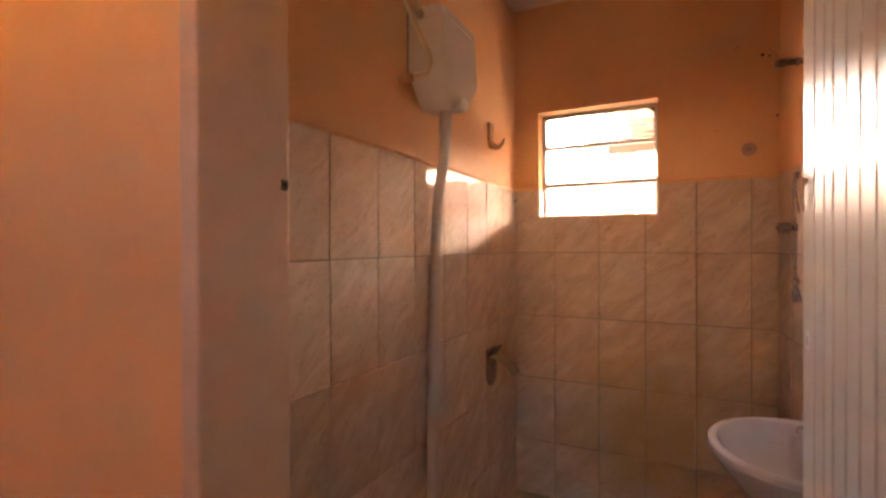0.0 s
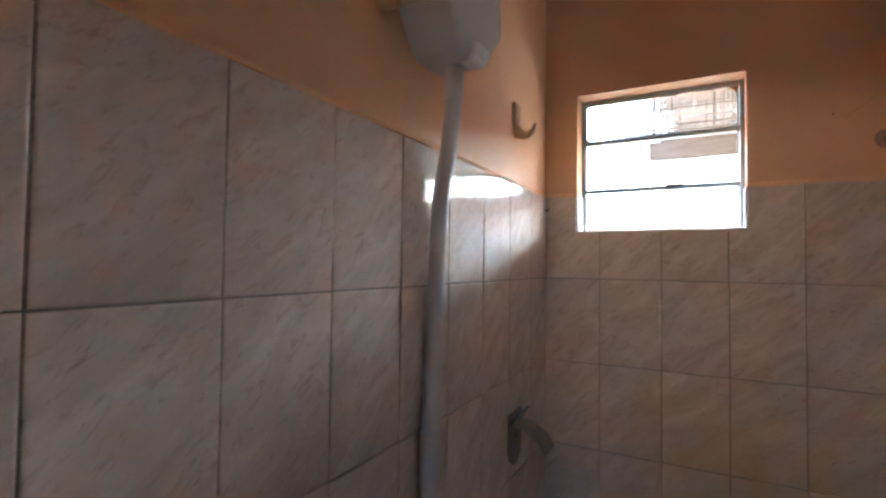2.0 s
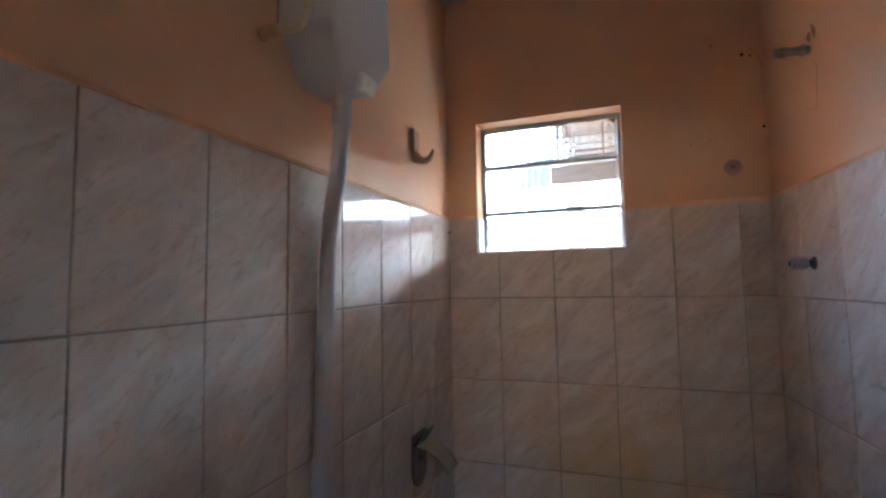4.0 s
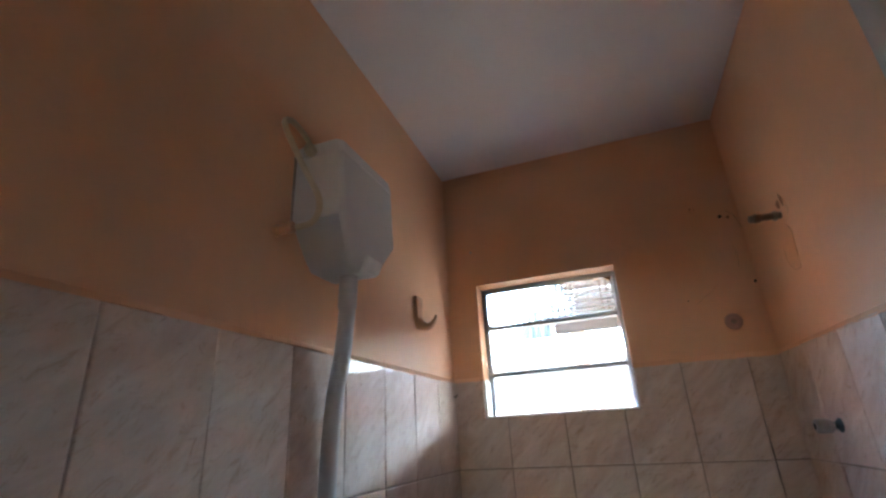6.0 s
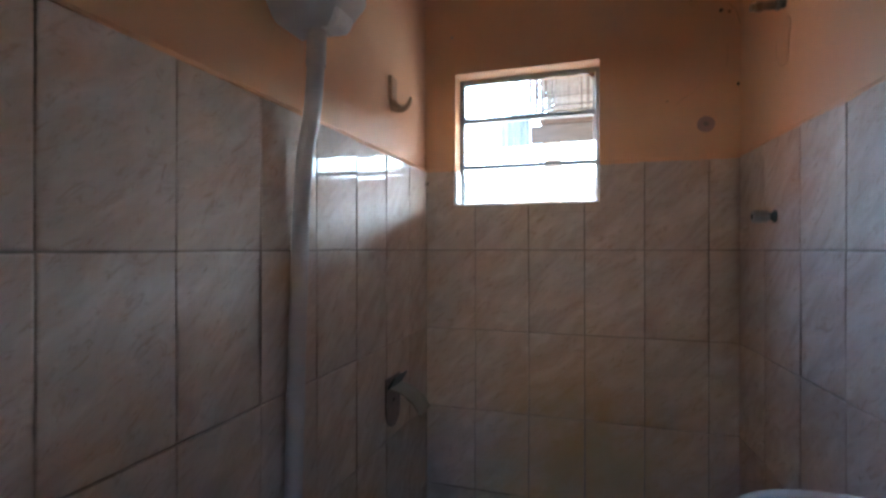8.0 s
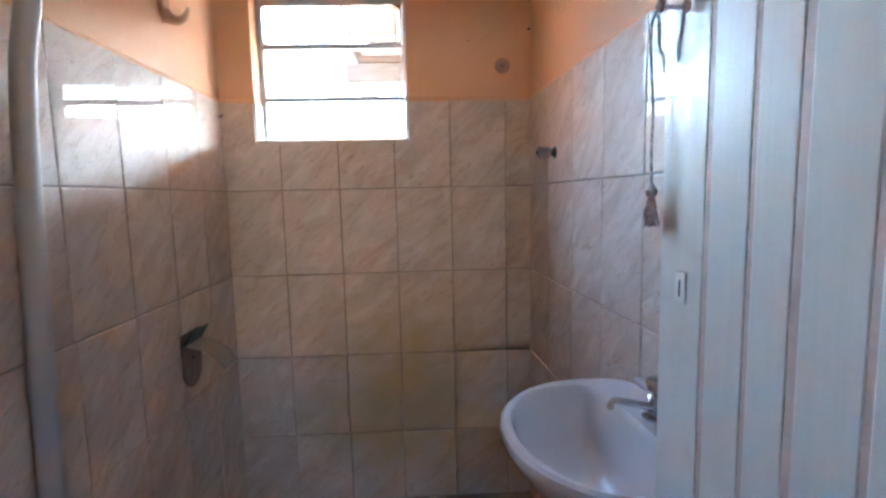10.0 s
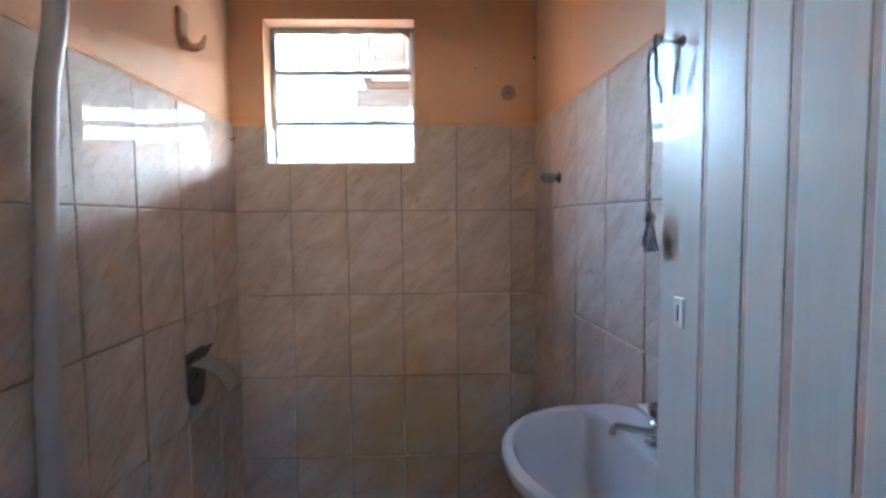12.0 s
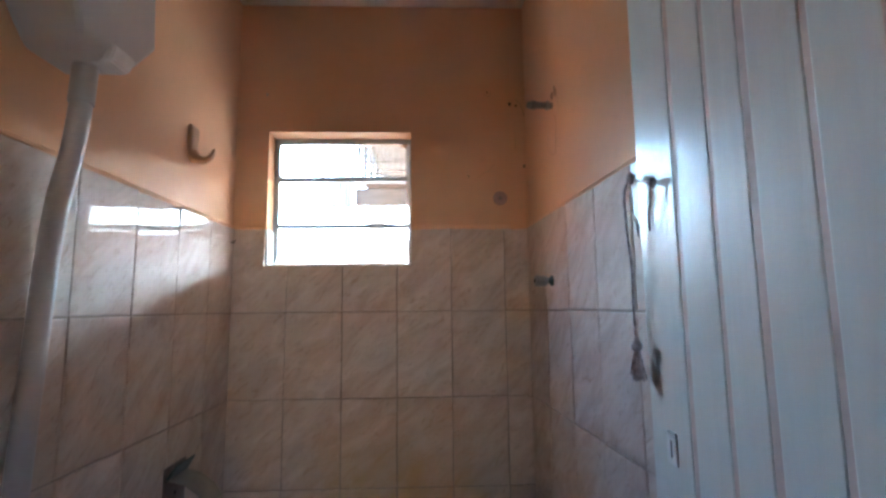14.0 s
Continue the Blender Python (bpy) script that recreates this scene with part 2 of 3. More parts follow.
def thing(name, label, category, m=None, group="", kind=""):
    ob = new(name)
    ob.empty_display_size = 0.05
    if m is not None:
        ob.matrix_basis = m
    return tagged(ob, label, category, group, kind)


def solid(name, bm, material, label, category, kind="", m=None, smooth=False):
    ob = new(name, mesh_of(name, bm, material, smooth))
    if m is not None:
        ob.matrix_basis = m
    return tagged(ob, label, category, "", kind)


# ---- plan ----
FLOOR = 0.035
WIN = (0.119, 0.645, 1.366, 1.868)       # window opening: x0, x1, z0, z1
LEAN = 0.055                             # the east wall swings out towards the door
Y_IN, Y_OUT = -1.80, -1.92               # front wall with the doorway
DOOR_X0, DOOR_X1, DOOR_H = 0.266, 0.985, 2.12
TILE_W, TILE_H, TOP = 0.20, 0.30, 1.50
BED = 0.006                              # mortar bed on the wall


def ceiling_z(y):
    return 2.375 - 0.05 * y


# ---- structure ----
bm = bmesh.new()
box(bm, -0.16, WIN[0], 0.0, 0.15, 0, 2.62)
box(bm, WIN[1], 1.36, 0.0, 0.15, 0, 2.62)
box(bm, WIN[0], WIN[1], 0.0, 0.15, 0, WIN[2])
box(bm, WIN[0], WIN[1], 0.0, 0.15, WIN[3], 2.62)
wall_north = solid("wall_north", bm, PAINT, "peach painted wall with a small steel window, tiled below", "wall", "structure")
bm = bmesh.new()
box(bm, -0.16, 0.0, Y_IN, 0.0, 0, 2.62)
wall_west = solid("wall_west", bm, PAINT, "peach painted wall above beige marbled tiles", "wall", "structure")
bm = bmesh.new()
box(bm, 0.0, 0.16, Y_IN - 0.05, 0.02, 0, 2.62)
east_turn = Matrix.Translation((1.08, 0, 0)) @ Matrix.Rotation(math.atan(LEAN), 4, "Z")
wall_east = solid("wall_east", bm, PAINT, "peach painted wall above beige tiles, stained round the shower pipe", "wall", "structure", east_turn)
bm = bmesh.new()
box(bm, -1.6, DOOR_X0, Y_OUT, Y_IN, 0, 2.8)
box(bm, DOOR_X1, 2.4, Y_OUT, Y_IN, 0, 2.8)
box(bm, DOOR_X0, DOOR_X1, Y_OUT, Y_IN, DOOR_H, 2.8)
wall_south = solid("wall_south", bm, PAINT, "peach painted wall round the bathroom doorway", "wall", "structure")

bm = bmesh.new()
vs = [bm.verts.new((x, y, ceiling_z(y) + up)) for up in (0, 0.1) for y in (Y_IN, 0.0) for x in (0.0, 1.19)]
for f in ((0, 2, 3, 1), (4, 5, 7, 6), (0, 1, 5, 4), (1, 3, 7, 5), (3, 2, 6, 7), (2, 0, 4, 6)):
    bm.faces.new([vs[i] for i in f])
solid("ceiling", bm, CEIL, "plain white painted plaster ceiling of the bathroom", "ceiling", "structure")
bm = bmesh.new()
box(bm, -0.16, 1.36, Y_OUT, 0.0, -0.1, FLOOR)
floor = solid("floor", bm, FLOORM, "stained grey-brown cement bathroom floor", "floor", "structure")

# hall that closes the place behind the way in
bm = bmesh.new()
box(bm, -1.6, 2.4, -4.1, Y_OUT, -0.1, 0.03)
solid("hall_floor", bm, FLOORM, "grey-brown cement floor of the hall", "floor", "structure")
bm = bmesh.new()
box(bm, -1.6, 2.4, -4.1, Y_OUT, 2.6, 2.7)
solid("hall_ceiling", bm, CEIL, "plain white painted ceiling of the hall", "ceiling", "structure")
bm = bmesh.new()
box(bm, -1.75, -1.6, -4.25, Y_IN, 0, 2.8)
solid("hall_wall_west", bm, PAINT, "plain peach painted end wall of the hall", "wall", "structure")
# out-of-view screen, added to shade the hall side of the front wall
bm = bmesh.new()
box(bm, -0.85, -0.75, -3.0, Y_OUT, 0.03, 2.6)
solid("hall_partition", bm, PAINT, "plain unseen screen added in the hall to block light", "wall", "structure")
bm = bmesh.new()
box(bm, 2.4, 2.55, -4.25, Y_IN, 0, 2.8)
solid("hall_wall_east", bm, PAINT, "plain peach painted wall of the hall", "wall", "structure")
# unseen opening, added and sized to let fill light into the bathroom
bm = bmesh.new()
box(bm, -1.6, 0.1, -4.25, -4.1, 0, 2.8)
box(bm, 1.7, 2.4, -4.25, -4.1, 0, 2.8)
box(bm, 0.1, 1.7, -4.25, -4.1, 0, 2.36)
box(bm, 0.1, 1.7, -4.25, -4.1, 2.585, 2.8)
solid("hall_wall_south", bm, PAINT, "plain peach painted hall wall with a high opening added for fill light", "wall", "structure")
bm = bmesh.new()
box(bm, -1.75, 2.55, -4.25, 0.35, 2.7, 2.82)
solid("roof_slab", bm, GROUNDM, "flat concrete roof slab of the house", "roof", "structure")

# door lining
lining = thing("door_lining", "pale peach painted wooden door lining, dented at the edges", "door frame", kind="structure")
JT = 0.03
part("jamb", bevelled_box(DOOR_X0, DOOR_X0 + JT, Y_OUT - 0.008, Y_IN + 0.006, FLOOR, DOOR_H - JT, 0.003, 2), JAMBP, lining)
part("jamb", bevelled_box(DOOR_X1 - JT, DOOR_X1, Y_OUT - 0.008, Y_IN + 0.006, FLOOR, DOOR_H - JT, 0.003, 2), JAMBP, lining)
part("head", bevelled_box(DOOR_X0, DOOR_X1, Y_OUT - 0.008, Y_IN + 0.006, DOOR_H - JT, DOOR_H, 0.003, 2), JAMBP, lining)

# ---- window ----
window = thing("window_1", "grey steel awning window, lower panes open, dotted glass above", "window", kind="structure")
FY0, FY1 = 0.075, 0.105
x0, x1, z0, z1 = WIN
for a in ((x0, x0 + 0.014, z0, z1), (x1 - 0.014, x1, z0, z1)):
    part("window_frame", bevelled_box(a[0], a[1], FY0, FY1, a[2], a[3], 0.0015), STEEL, window)
part("window_frame", bevelled_box(x0 + 0.014, x1 - 0.014, FY0, FY1, z1 - 0.014, z1, 0.0015), STEEL, window)
part("window_sill", bevelled_box(x0 + 0.014, x1 - 0.014, FY0, FY1, z0, z0 + 0.010, 0.0015), STEEL, window)
for z in (1.524, 1.706):
    bar = part("glazing_bar", bevelled_box(x0 + 0.014, x1 - 0.014, FY0 - 0.004, FY1 - 0.006, z - 0.0085, z + 0.0085, 0.0015), STEEL, window)
    part("drip_edge", bevelled_box(x0 + 0.014, x1 - 0.016, FY0 - 0.012, FY0 - 0.005, z + 0.003, z + 0.0075, 0.001), STEEL, bar)
for xx in (x0 + 0.019, x1 - 0.019):
    part("side_arm", bevelled_box(xx - 0.003, xx + 0.003, FY0 - 0.006, FY0 - 0.001, z0 + 0.03, z1 - 0.03, 0.001), STEEL, window)


def cast_pane(xa, xb, za, zb, pitch=0.0235, swell=0.0011):
    """A pane whose room side is cast with rows of round swellings; the outer side is flat."""
    b = bmesh.new()
    nx, nz = 200, 60
    rows = []
    for k in range(nz + 1):
        z = za + (zb - za) * k / nz
        rows.append([b.verts.new((xa + (xb - xa) * i / nx, 0.0855 - swell * 0.5 * (math.cos(2 * math.pi * (xa + (xb - xa) * i / nx) / pitch) + math.cos(2 * math.pi * z / pitch)), z)) for i in range(nx + 1)])
    for lo, hi in zip(rows, rows[1:]):
        for i in range(nx):
            b.faces.new((lo[i], lo[i + 1], hi[i + 1], hi[i]))
    back = [b.verts.new(p) for p in ((xa, 0.090, za), (xb, 0.090, za), (xb, 0.090, zb), (xa, 0.090, zb))]
    b.faces.new(back[::-1])
    b.faces.new(rows[0][::-1] + back[:2])
    b.faces.new(rows[-1] + [back[2], back[3]])
    b.faces.new([r[0] for r in rows] + [back[3], back[0]])
    b.faces.new([r[-1] for r in rows][::-1] + [back[1], back[2]])
    return b


pane = part("pane", cast_pane(x0 + 0.014, x1 - 0.014, 1.7145, z1 - 0.014), GLASS, window, "dotted cast glass pane", True)
pane.visible_shadow = False
# hand-laid putty in the pane's corners and along its head
rnd = random.Random(4)
for cx, cz, mat in ((x0 + 0.016, 1.718, PUTTY), (x1 - 0.016, 1.718, PUTTY), (x0 + 0.016, z1 - 0.018, PUTTY), (x1 - 0.016, z1 - 0.018, RUST)):
    b = bmesh.new()
    sx, sz = (1 if cx < 0.4 else -1), (1 if cz < 1.8 else -1)
    r = 0.019 if mat is PUTTY else 0.034
    ring = [(cx, cz)] + [(cx + sx * r * (1 - 0.9 * math.sin(a)), cz + sz * r * (1 - 0.9 * math.cos(a))) for a in [math.pi / 2 * k / 6 for k in range(7)]]
    loft(b, [[(px, 0.078, pz) for px, pz in ring], [(px, 0.0855, pz) for px, pz in ring]])
    part("putty", b, mat, pane)
b = bmesh.new()
pts = [(x0 + 0.014 + (x1 - x0 - 0.028) * k / 40, z1 - 0.014) for k in range(41)]
low = [(px, pz - 0.003 - 0.005 * rnd.random()) for px, pz in reversed(pts)]
loft(b, [[(px, 0.078, pz) for px, pz in pts + low], [(px, 0.0855, pz) for px, pz in pts + low]])
part("putty", b, PUTTY, pane)

# white tile strips lining the lower reveal
for xx in ((x0, x0 + 0.006), (x1 - 0.006, x1)):
    solid("reveal_tile", bevelled_box(xx[0], xx[1], 0.0, FY0, z0 + 0.008, TOP, 0.001), WHITEM, "pale glazed tile strip lining the window reveal", "tile", "structure")
solid("sill_tile", bevelled_box(x0, x1, -0.004, FY0, z0 - 0.002, z0 + 0.007, 0.0015), WHITEM, "pale glazed tile sill under the steel window", "sill", "structure")

# ---- door ----
HINGE, EDGE = Vector((0.955, -1.815, 0)), Vector((0.945, -1.208, 0))
along = (EDGE - HINGE).normalized()
turn = math.atan2(along.y, along.x)
LEAF = (EDGE - HINGE).length
door = thing("door_1", "white gloss-painted plank door standing open, grooves worn brown", "door", Matrix.Translation(HINGE) @ Matrix.Rotation(turn, 4, "Z"))
part("core", bevelled_box(0, LEAF, -0.030, -0.0007, FLOOR + 0.008, 2.07, 0.002), GROOVE, door)
cuts = [0.0, 0.030, 0.085, 0.140, 0.195, 0.250, 0.304, 0.359, 0.419, 0.468, 0.526, LEAF]
wide = [0, 4, 6, 4, 7, 4, 6, 5, 8, 5, 7, 0]
for i in range(len(cuts) - 1):
    a = cuts[i] + wide[i] * 0.00048
    c = cuts[i + 1] - wide[i + 1] * 0.00048
    part("plank", bevelled_box(a, c, -0.0035, 0.0, FLOOR + 0.008, 2.07, 0.002, 2), DOORP, door)
lock = part("lock_plate", bevelled_box(0.5555, 0.5745, -0.001, 0.0016, 1.052, 1.084, 0.001, 2), WHITEM, door, "small white lock plate")
# near-black sliver stands in for the shade inside the keyhole
part("key_slot", bevelled_box(0.5635, 0.5665, 0.0010, 0.0020, 1.059, 1.076, 0.0004), DARK, lock)
part("strike", bevelled_box(LEAF - 0.001, LEAF + 0.0015, -0.024, -0.010, 1.03, 1.10, 0.0006), CHROME, door)
for z in (0.35, 1.1, 1.85):
    part("hinge", tube([(0.0, 0.004, z - 0.045), (0.0, 0.004, z + 0.045)], 0.006, 10, 1), CHROME, door, smooth=True)

# cord tied through the door's latch hole
cord = thing("latch_cord", "dark braided cord with a tassel, tied to the door edge", "cord", Matrix.Translation((0, 0, 0.003)) @ door.matrix_basis)
part("cord", tube([(0.600, 0.006, 1.358), (0.611, 0.014, 1.340), (0.613, 0.013, 1.30), (0.612, 0.010, 1.25), (0.614, 0.010, 1.205), (0.611, 0.010, 1.163)], [0.0026, 0.0019, 0.0015, 0.0018, 0.0014, 0.0020], 8), CORD, cord, smooth=True)
part("cord", tube([(0.560, 0.004, 1.338), (0.575, 0.005, 1.342), (0.600, 0.006, 1.352)], 0.0017, 8), CORD, cord, smooth=True)
part("knot", turned([(0.002, -0.007), (0.0036, -0.005), (0.0046, 0), (0.0036, 0.005), (0.001, 0.007)], 12), CORD, cord, smooth=True, at=Matrix.Translation((0.603, 0.010, 1.354)))
part("knot", turned([(0.002, -0.006), (0.004, -0.003), (0.0043, 0.002), (0.002, 0.005)], 12), CORD, cord, smooth=True, at=Matrix.Translation((0.560, 0.006, 1.338)))
part("loose_end", tube([(0.604, 0.012, 1.350), (0.598, 0.013, 1.330), (0.600, 0.011, 1.312), (0.593, 0.010, 1.298), (0.595, 0.008, 1.285)], [0.0019, 0.0022, 0.0014, 0.0019, 0.0009], 8), CORD, cord, smooth=True)
part("loose_end", tube([(0.561, 0.008, 1.334), (0.563, 0.008, 1.318), (0.570, 0.007, 1.304), (0.572, 0.006, 1.288)], [0.0016, 0.0013, 0.0017, 0.0008], 8), CORD, cord, smooth=True)
part("knot", turned([(0.002, -0.007), (0.006, -0.003), (0.0065, 0.002), (0.002, 0.008)], 12), CORD, cord, smooth=True, at=Matrix.Translation((0.611, 0.010, 1.163)))
tas = bmesh.new()
rnd = random.Random(9)
for k in range(26):
    a, r = rnd.random() * 6.283, 0.010 * math.sqrt(rnd.random())
    p0 = Vector((0.611 + 0.25 * r * math.cos(a), 0.010 + 0.25 * r * math.sin(a), 1.160))
    p1 = Vector((0.613 + r * math.cos(a), 0.010 + r * math.sin(a), 1.124 + rnd.random() * 0.008))
    t = tube([p0, (p0 + p1) / 2 + Vector((0.001, 0, 0)), p1], 0.0011, 5, 2)
    me = bpy.data.meshes.new("strand")
    t.to_mesh(me)
    t.free()
    tas.from_mesh(me)
    bpy.data.meshes.remove(me)
part("tassel", tas, CORD, cord, "frayed dark tassel")

# bolt keeper on the jamb
keeper = thing("bolt_keeper", "dark small bolt keeper screwed on the door lining", "bolt keeper", Matrix.Translation((DOOR_X0 + JT, Y_IN - 0.004, 1.312)))
part("plate", bevelled_box(-0.001, 0.002, -0.005, 0.005, -0.007, 0.007, 0.001), DARK, keeper)
part("barrel", tube([(0.002, 0.001, -0.004), (0.002, 0.001, 0.004)], 0.0035, 12, 1), DARK, keeper, smooth=True)

# ---- cistern ----
CY = -0.885
cistern = thing("toilet_cistern", "off-white plastic high-level cistern fixed to the peach wall", "cistern", Matrix.Translation((0, CY, 0)))


def cistern_ring(z, hw, d):
    pts = [(0.004, -hw), (d * 0.94, -hw), (d, -hw + d * 0.07), (d, hw - d * 0.07), (d * 0.94, hw), (0.004, hw)]
    return [(x, y, z) for x, y in pts]


def cistern_shell(rings):
    b = bmesh.new()
    loft(b, [cistern_ring(*r) for r in rings])
    bmesh.ops.bevel(b, geom=[e for e in b.edges if len(e.link_faces) == 2 and e.calc_face_angle(0) > 0.3], offset=0.004, segments=3, affect="EDGES")
    return b


tank = part("tank", cistern_shell(((1.668, 0.046, 0.098), (1.674, 0.056, 0.106), (1.700, 0.080, 0.116), (1.760, 0.124, 0.128), (1.915, 0.122, 0.122))), PLASTIC, cistern, smooth=True)
part("lid", cistern_shell(((1.9162, 0.1235, 0.1235), (1.946, 0.120, 0.118), (1.960, 0.106, 0.100))), PLASTIC, cistern, smooth=True)
# dark plate edge paints the cast-shadow gap between tank and wall
part("back_plate", bevelled_box(0.0, 0.004, -0.128, 0.128, 1.755, 1.945, 0.001), GREYPIPE, cistern)
# lever in whiter plastic than the tank: window light put into its colour
b = bmesh.new()
loft(b, [[(x0, -0.006, z), (x1, -0.006, z), (x1, y1, z), (x0, y1, z)] for z, x0, x1, y1 in ((1.666, 0.086, 0.114, 0.046), (1.671, 0.078, 0.121, 0.052), (1.699, 0.078, 0.128, 0.060), (1.704, 0.084, 0.124, 0.056))])
bmesh.ops.bevel(b, geom=b.edges[:], offset=0.003, segments=2, affect="EDGES")
part("push_lever", b, WHITEM, tank, "flush lever, whitened where its facet catches window light", True)
hose = thing("filling_hose", "yellowed plastic filling hose between wall valve and cistern", "hose", Matrix.Translation((0, CY, 0)))
part("hose", tube([(0.045, -0.121, 1.930), (0.048, -0.155, 1.950), (0.052, -0.208, 1.954), (0.060, -0.238, 1.922), (0.088, -0.216, 1.840), (0.108, -0.180, 1.772), (0.094, -0.166, 1.737), (0.066, -0.160, 1.728), (0.030, -0.165, 1.728)], 0.0065, 10), HOSE, hose, smooth=True)
part("nut", turned([(0.011, -0.012), (0.013, -0.008), (0.013, 0.008), (0.010, 0.013)], 8), HOSE, hose, smooth=True, at=Matrix.Translation((0.045, -0.130, 1.930)) @ Matrix.Rotation(radians(70), 4, "X"))
part("wall_valve", turned([(0.013, 0.0), (0.013, 0.006), (0.010, 0.010), (0.010, 0.026), (0.0125, 0.028), (0.012, 0.042), (0.008, 0.045)], 14), HOOKM, hose, smooth=True, at=Matrix.Translation((0.0, -0.168, 1.726)) @ Matrix.Rotation(radians(90), 4, "Y"))

# flush pipe
pipe = thing("flush_pipe", "white plastic flush pipe running down the tiles", "pipe")
down_pipe = part("pipe", tube([(0.060, -0.868, 1.640), (0.059, -0.870, 1.585), (0.053, -0.873, 1.50), (0.046, -0.876, 1.45), (0.040, -0.880, 1.40), (0.034, -0.884, 1.30), (0.032, -0.890, 1.15), (0.032, -0.903, 0.9), (0.033, -0.918, 0.5), (0.042, -0.925, 0.40), (0.085, -0.925, 0.335), (0.135, -0.92, 0.325)], 0.0185, 16), PIPEM, pipe, smooth=True)
part("socket", tube([(0.060, -0.867, 1.668), (0.059, -0.870, 1.595)], 0.0212, 16, 2), PIPEM, down_pipe, smooth=True)
part("socket", tube([(0.032, -0.903, 0.905), (0.032, -0.906, 0.84)], 0.0200, 16, 2), PIPEM, down_pipe, smooth=True)

# ---- toilet ----
toilet = thing("toilet_bowl", "white ceramic toilet bowl without a seat", "toilet", Matrix.Translation((0.125, -0.972, 0)))


def bowl_ring(z, hw, back, front, square=0.55):
    cx = back + 0.42 * (front - back)
    pts = []
    for k in range(40):
        a = 2 * math.pi * k / 40
        c, s = math.cos(a), math.sin(a)
        if c >= 0:
            pts.append((cx + (front - cx) * c, hw * s, z))
        else:
            pts.append((cx - (cx - back) * abs(c) ** square, hw * math.copysign(abs(s) ** 0.8, s), z))
    return pts


b = bmesh.new()
loft(b, [bowl_ring(*r) for r in ((FLOOR, 0.105, 0.06, 0.36), (0.06, 0.10, 0.06, 0.35), (0.16, 0.088, 0.06, 0.32), (0.225, 0.11, 0.04, 0.38), (0.285, 0.155, 0.02, 0.46), (0.337, 0.182, 0.0, 0.50), (0.358, 0.189, 0.0, 0.508), (0.368, 0.186, 0.003, 0.505), (0.372, 0.178, 0.01, 0.495))]
     + [[(x, y, z) for x, y, z in bowl_ring(*r)] for r in ((0.372, 0.140, 0.150, 0.455, 1.0), (0.368, 0.134, 0.156, 0.448, 1.0), (0.355, 0.134, 0.156, 0.448, 1.0), (0.33, 0.142, 0.15, 0.455, 1.0), (0.26, 0.115, 0.17, 0.41, 1.0), (0.185, 0.06, 0.19, 0.32, 1.0))])
pan = part("bowl", b, CERAMIC, toilet, smooth=True)
WATER = Nodes("still_water")
WATER.bsdf.inputs["Transmission Weight"].default_value = 0.7
b = bmesh.new()
b.faces.new([b.verts.new(p) for p in bowl_ring(0.225, 0.088, 0.18, 0.365, 1.0)])
part("water", b, WATER.done((0.7, 0.75, 0.75), 0.05), pan)
# raised dark discs in place of holes, their inner shade put into colour
for s in (-1, 1):
    part("bolt_hole", turned([(0.008, 0.0), (0.009, 0.0012), (0.004, 0.0016)], 12), DARK, pan, smooth=True, at=Matrix.Translation((0.085, s * 0.078, 0.3722)))

# ---- wash basin ----
SX = 1.08 + LEAN * 1.0
basin = thing("wash_basin", "white ceramic wash basin on a pedestal against the tiles", "wash basin", Matrix.Translation((SX - 0.014, -0.998, -0.004)) @ Matrix.Rotation(math.pi + math.atan(LEAN), 4, "Z"))


def basin_ring(z, grow, drop=0.0):
    pts = []
    for k in range(56):
        a = 2 * math.pi * k / 56
        c, s = math.cos(a), math.sin(a)
        hw = 0.200 * grow
        if c >= 0:
            pts.append((0.135 + (0.185 * grow) * c, hw * math.copysign(abs(s) ** 0.92, s), z))
        else:
            pts.append((0.135 - 0.135 * min(1, grow + drop) * abs(c) ** 0.45, hw * math.copysign(abs(s) ** 0.85, s), z))
    return pts


def bowl_in(z, grow):
    pts = []
    for k in range(56):
        a = 2 * math.pi * k / 56
        c, s = math.cos(a), math.sin(a)
        back = 0.075 if abs(s) < 2 else 0
        pts.append((0.172 + ((0.131 if c > 0 else back) * grow) * (c if c > 0 else math.copysign(abs(c) ** 0.3, c)), 0.179 * grow * s, z))
    return pts


b = bmesh.new()
loft(b, [basin_ring(*r) for r in ((0.63, 0.36, 0.4), (0.66, 0.47, 0.4), (0.70, 0.66, 0.3), (0.745, 0.86, 0.12), (0.772, 0.962, 0.04), (0.787, 1.0, 0.0), (0.797, 0.992, 0.0), (0.802, 0.965, 0.02))]
     + [bowl_in(*r) for r in ((0.802, 1.0), (0.799, 0.975), (0.785, 0.95), (0.75, 0.88), (0.71, 0.72), (0.685, 0.45), (0.678, 0.14))])
basin_bowl = part("bowl", b, CERAMIC, basin, smooth=True)
part("splash_ledge", bevelled_box(0.0, 0.026, -0.165, 0.165, 0.797, 0.812, 0.005, 3), CERAMIC, basin, smooth=True)
part("drain", turned([(0.020, 0.0), (0.021, 0.003), (0.016, 0.004), (0.013, 0.0015)], 16), CHROME, basin_bowl, smooth=True, at=Matrix.Translation((0.172, 0, 0.680)))
part("overflow", turned([(0.009, 0.0), (0.010, 0.002), (0.006, 0.0015)], 12), CHROME, basin_bowl, smooth=True, at=Matrix.Translation((0.275, 0, 0.745)) @ Matrix.Rotation(radians(-75), 4, "Y"))
b = bmesh.new()


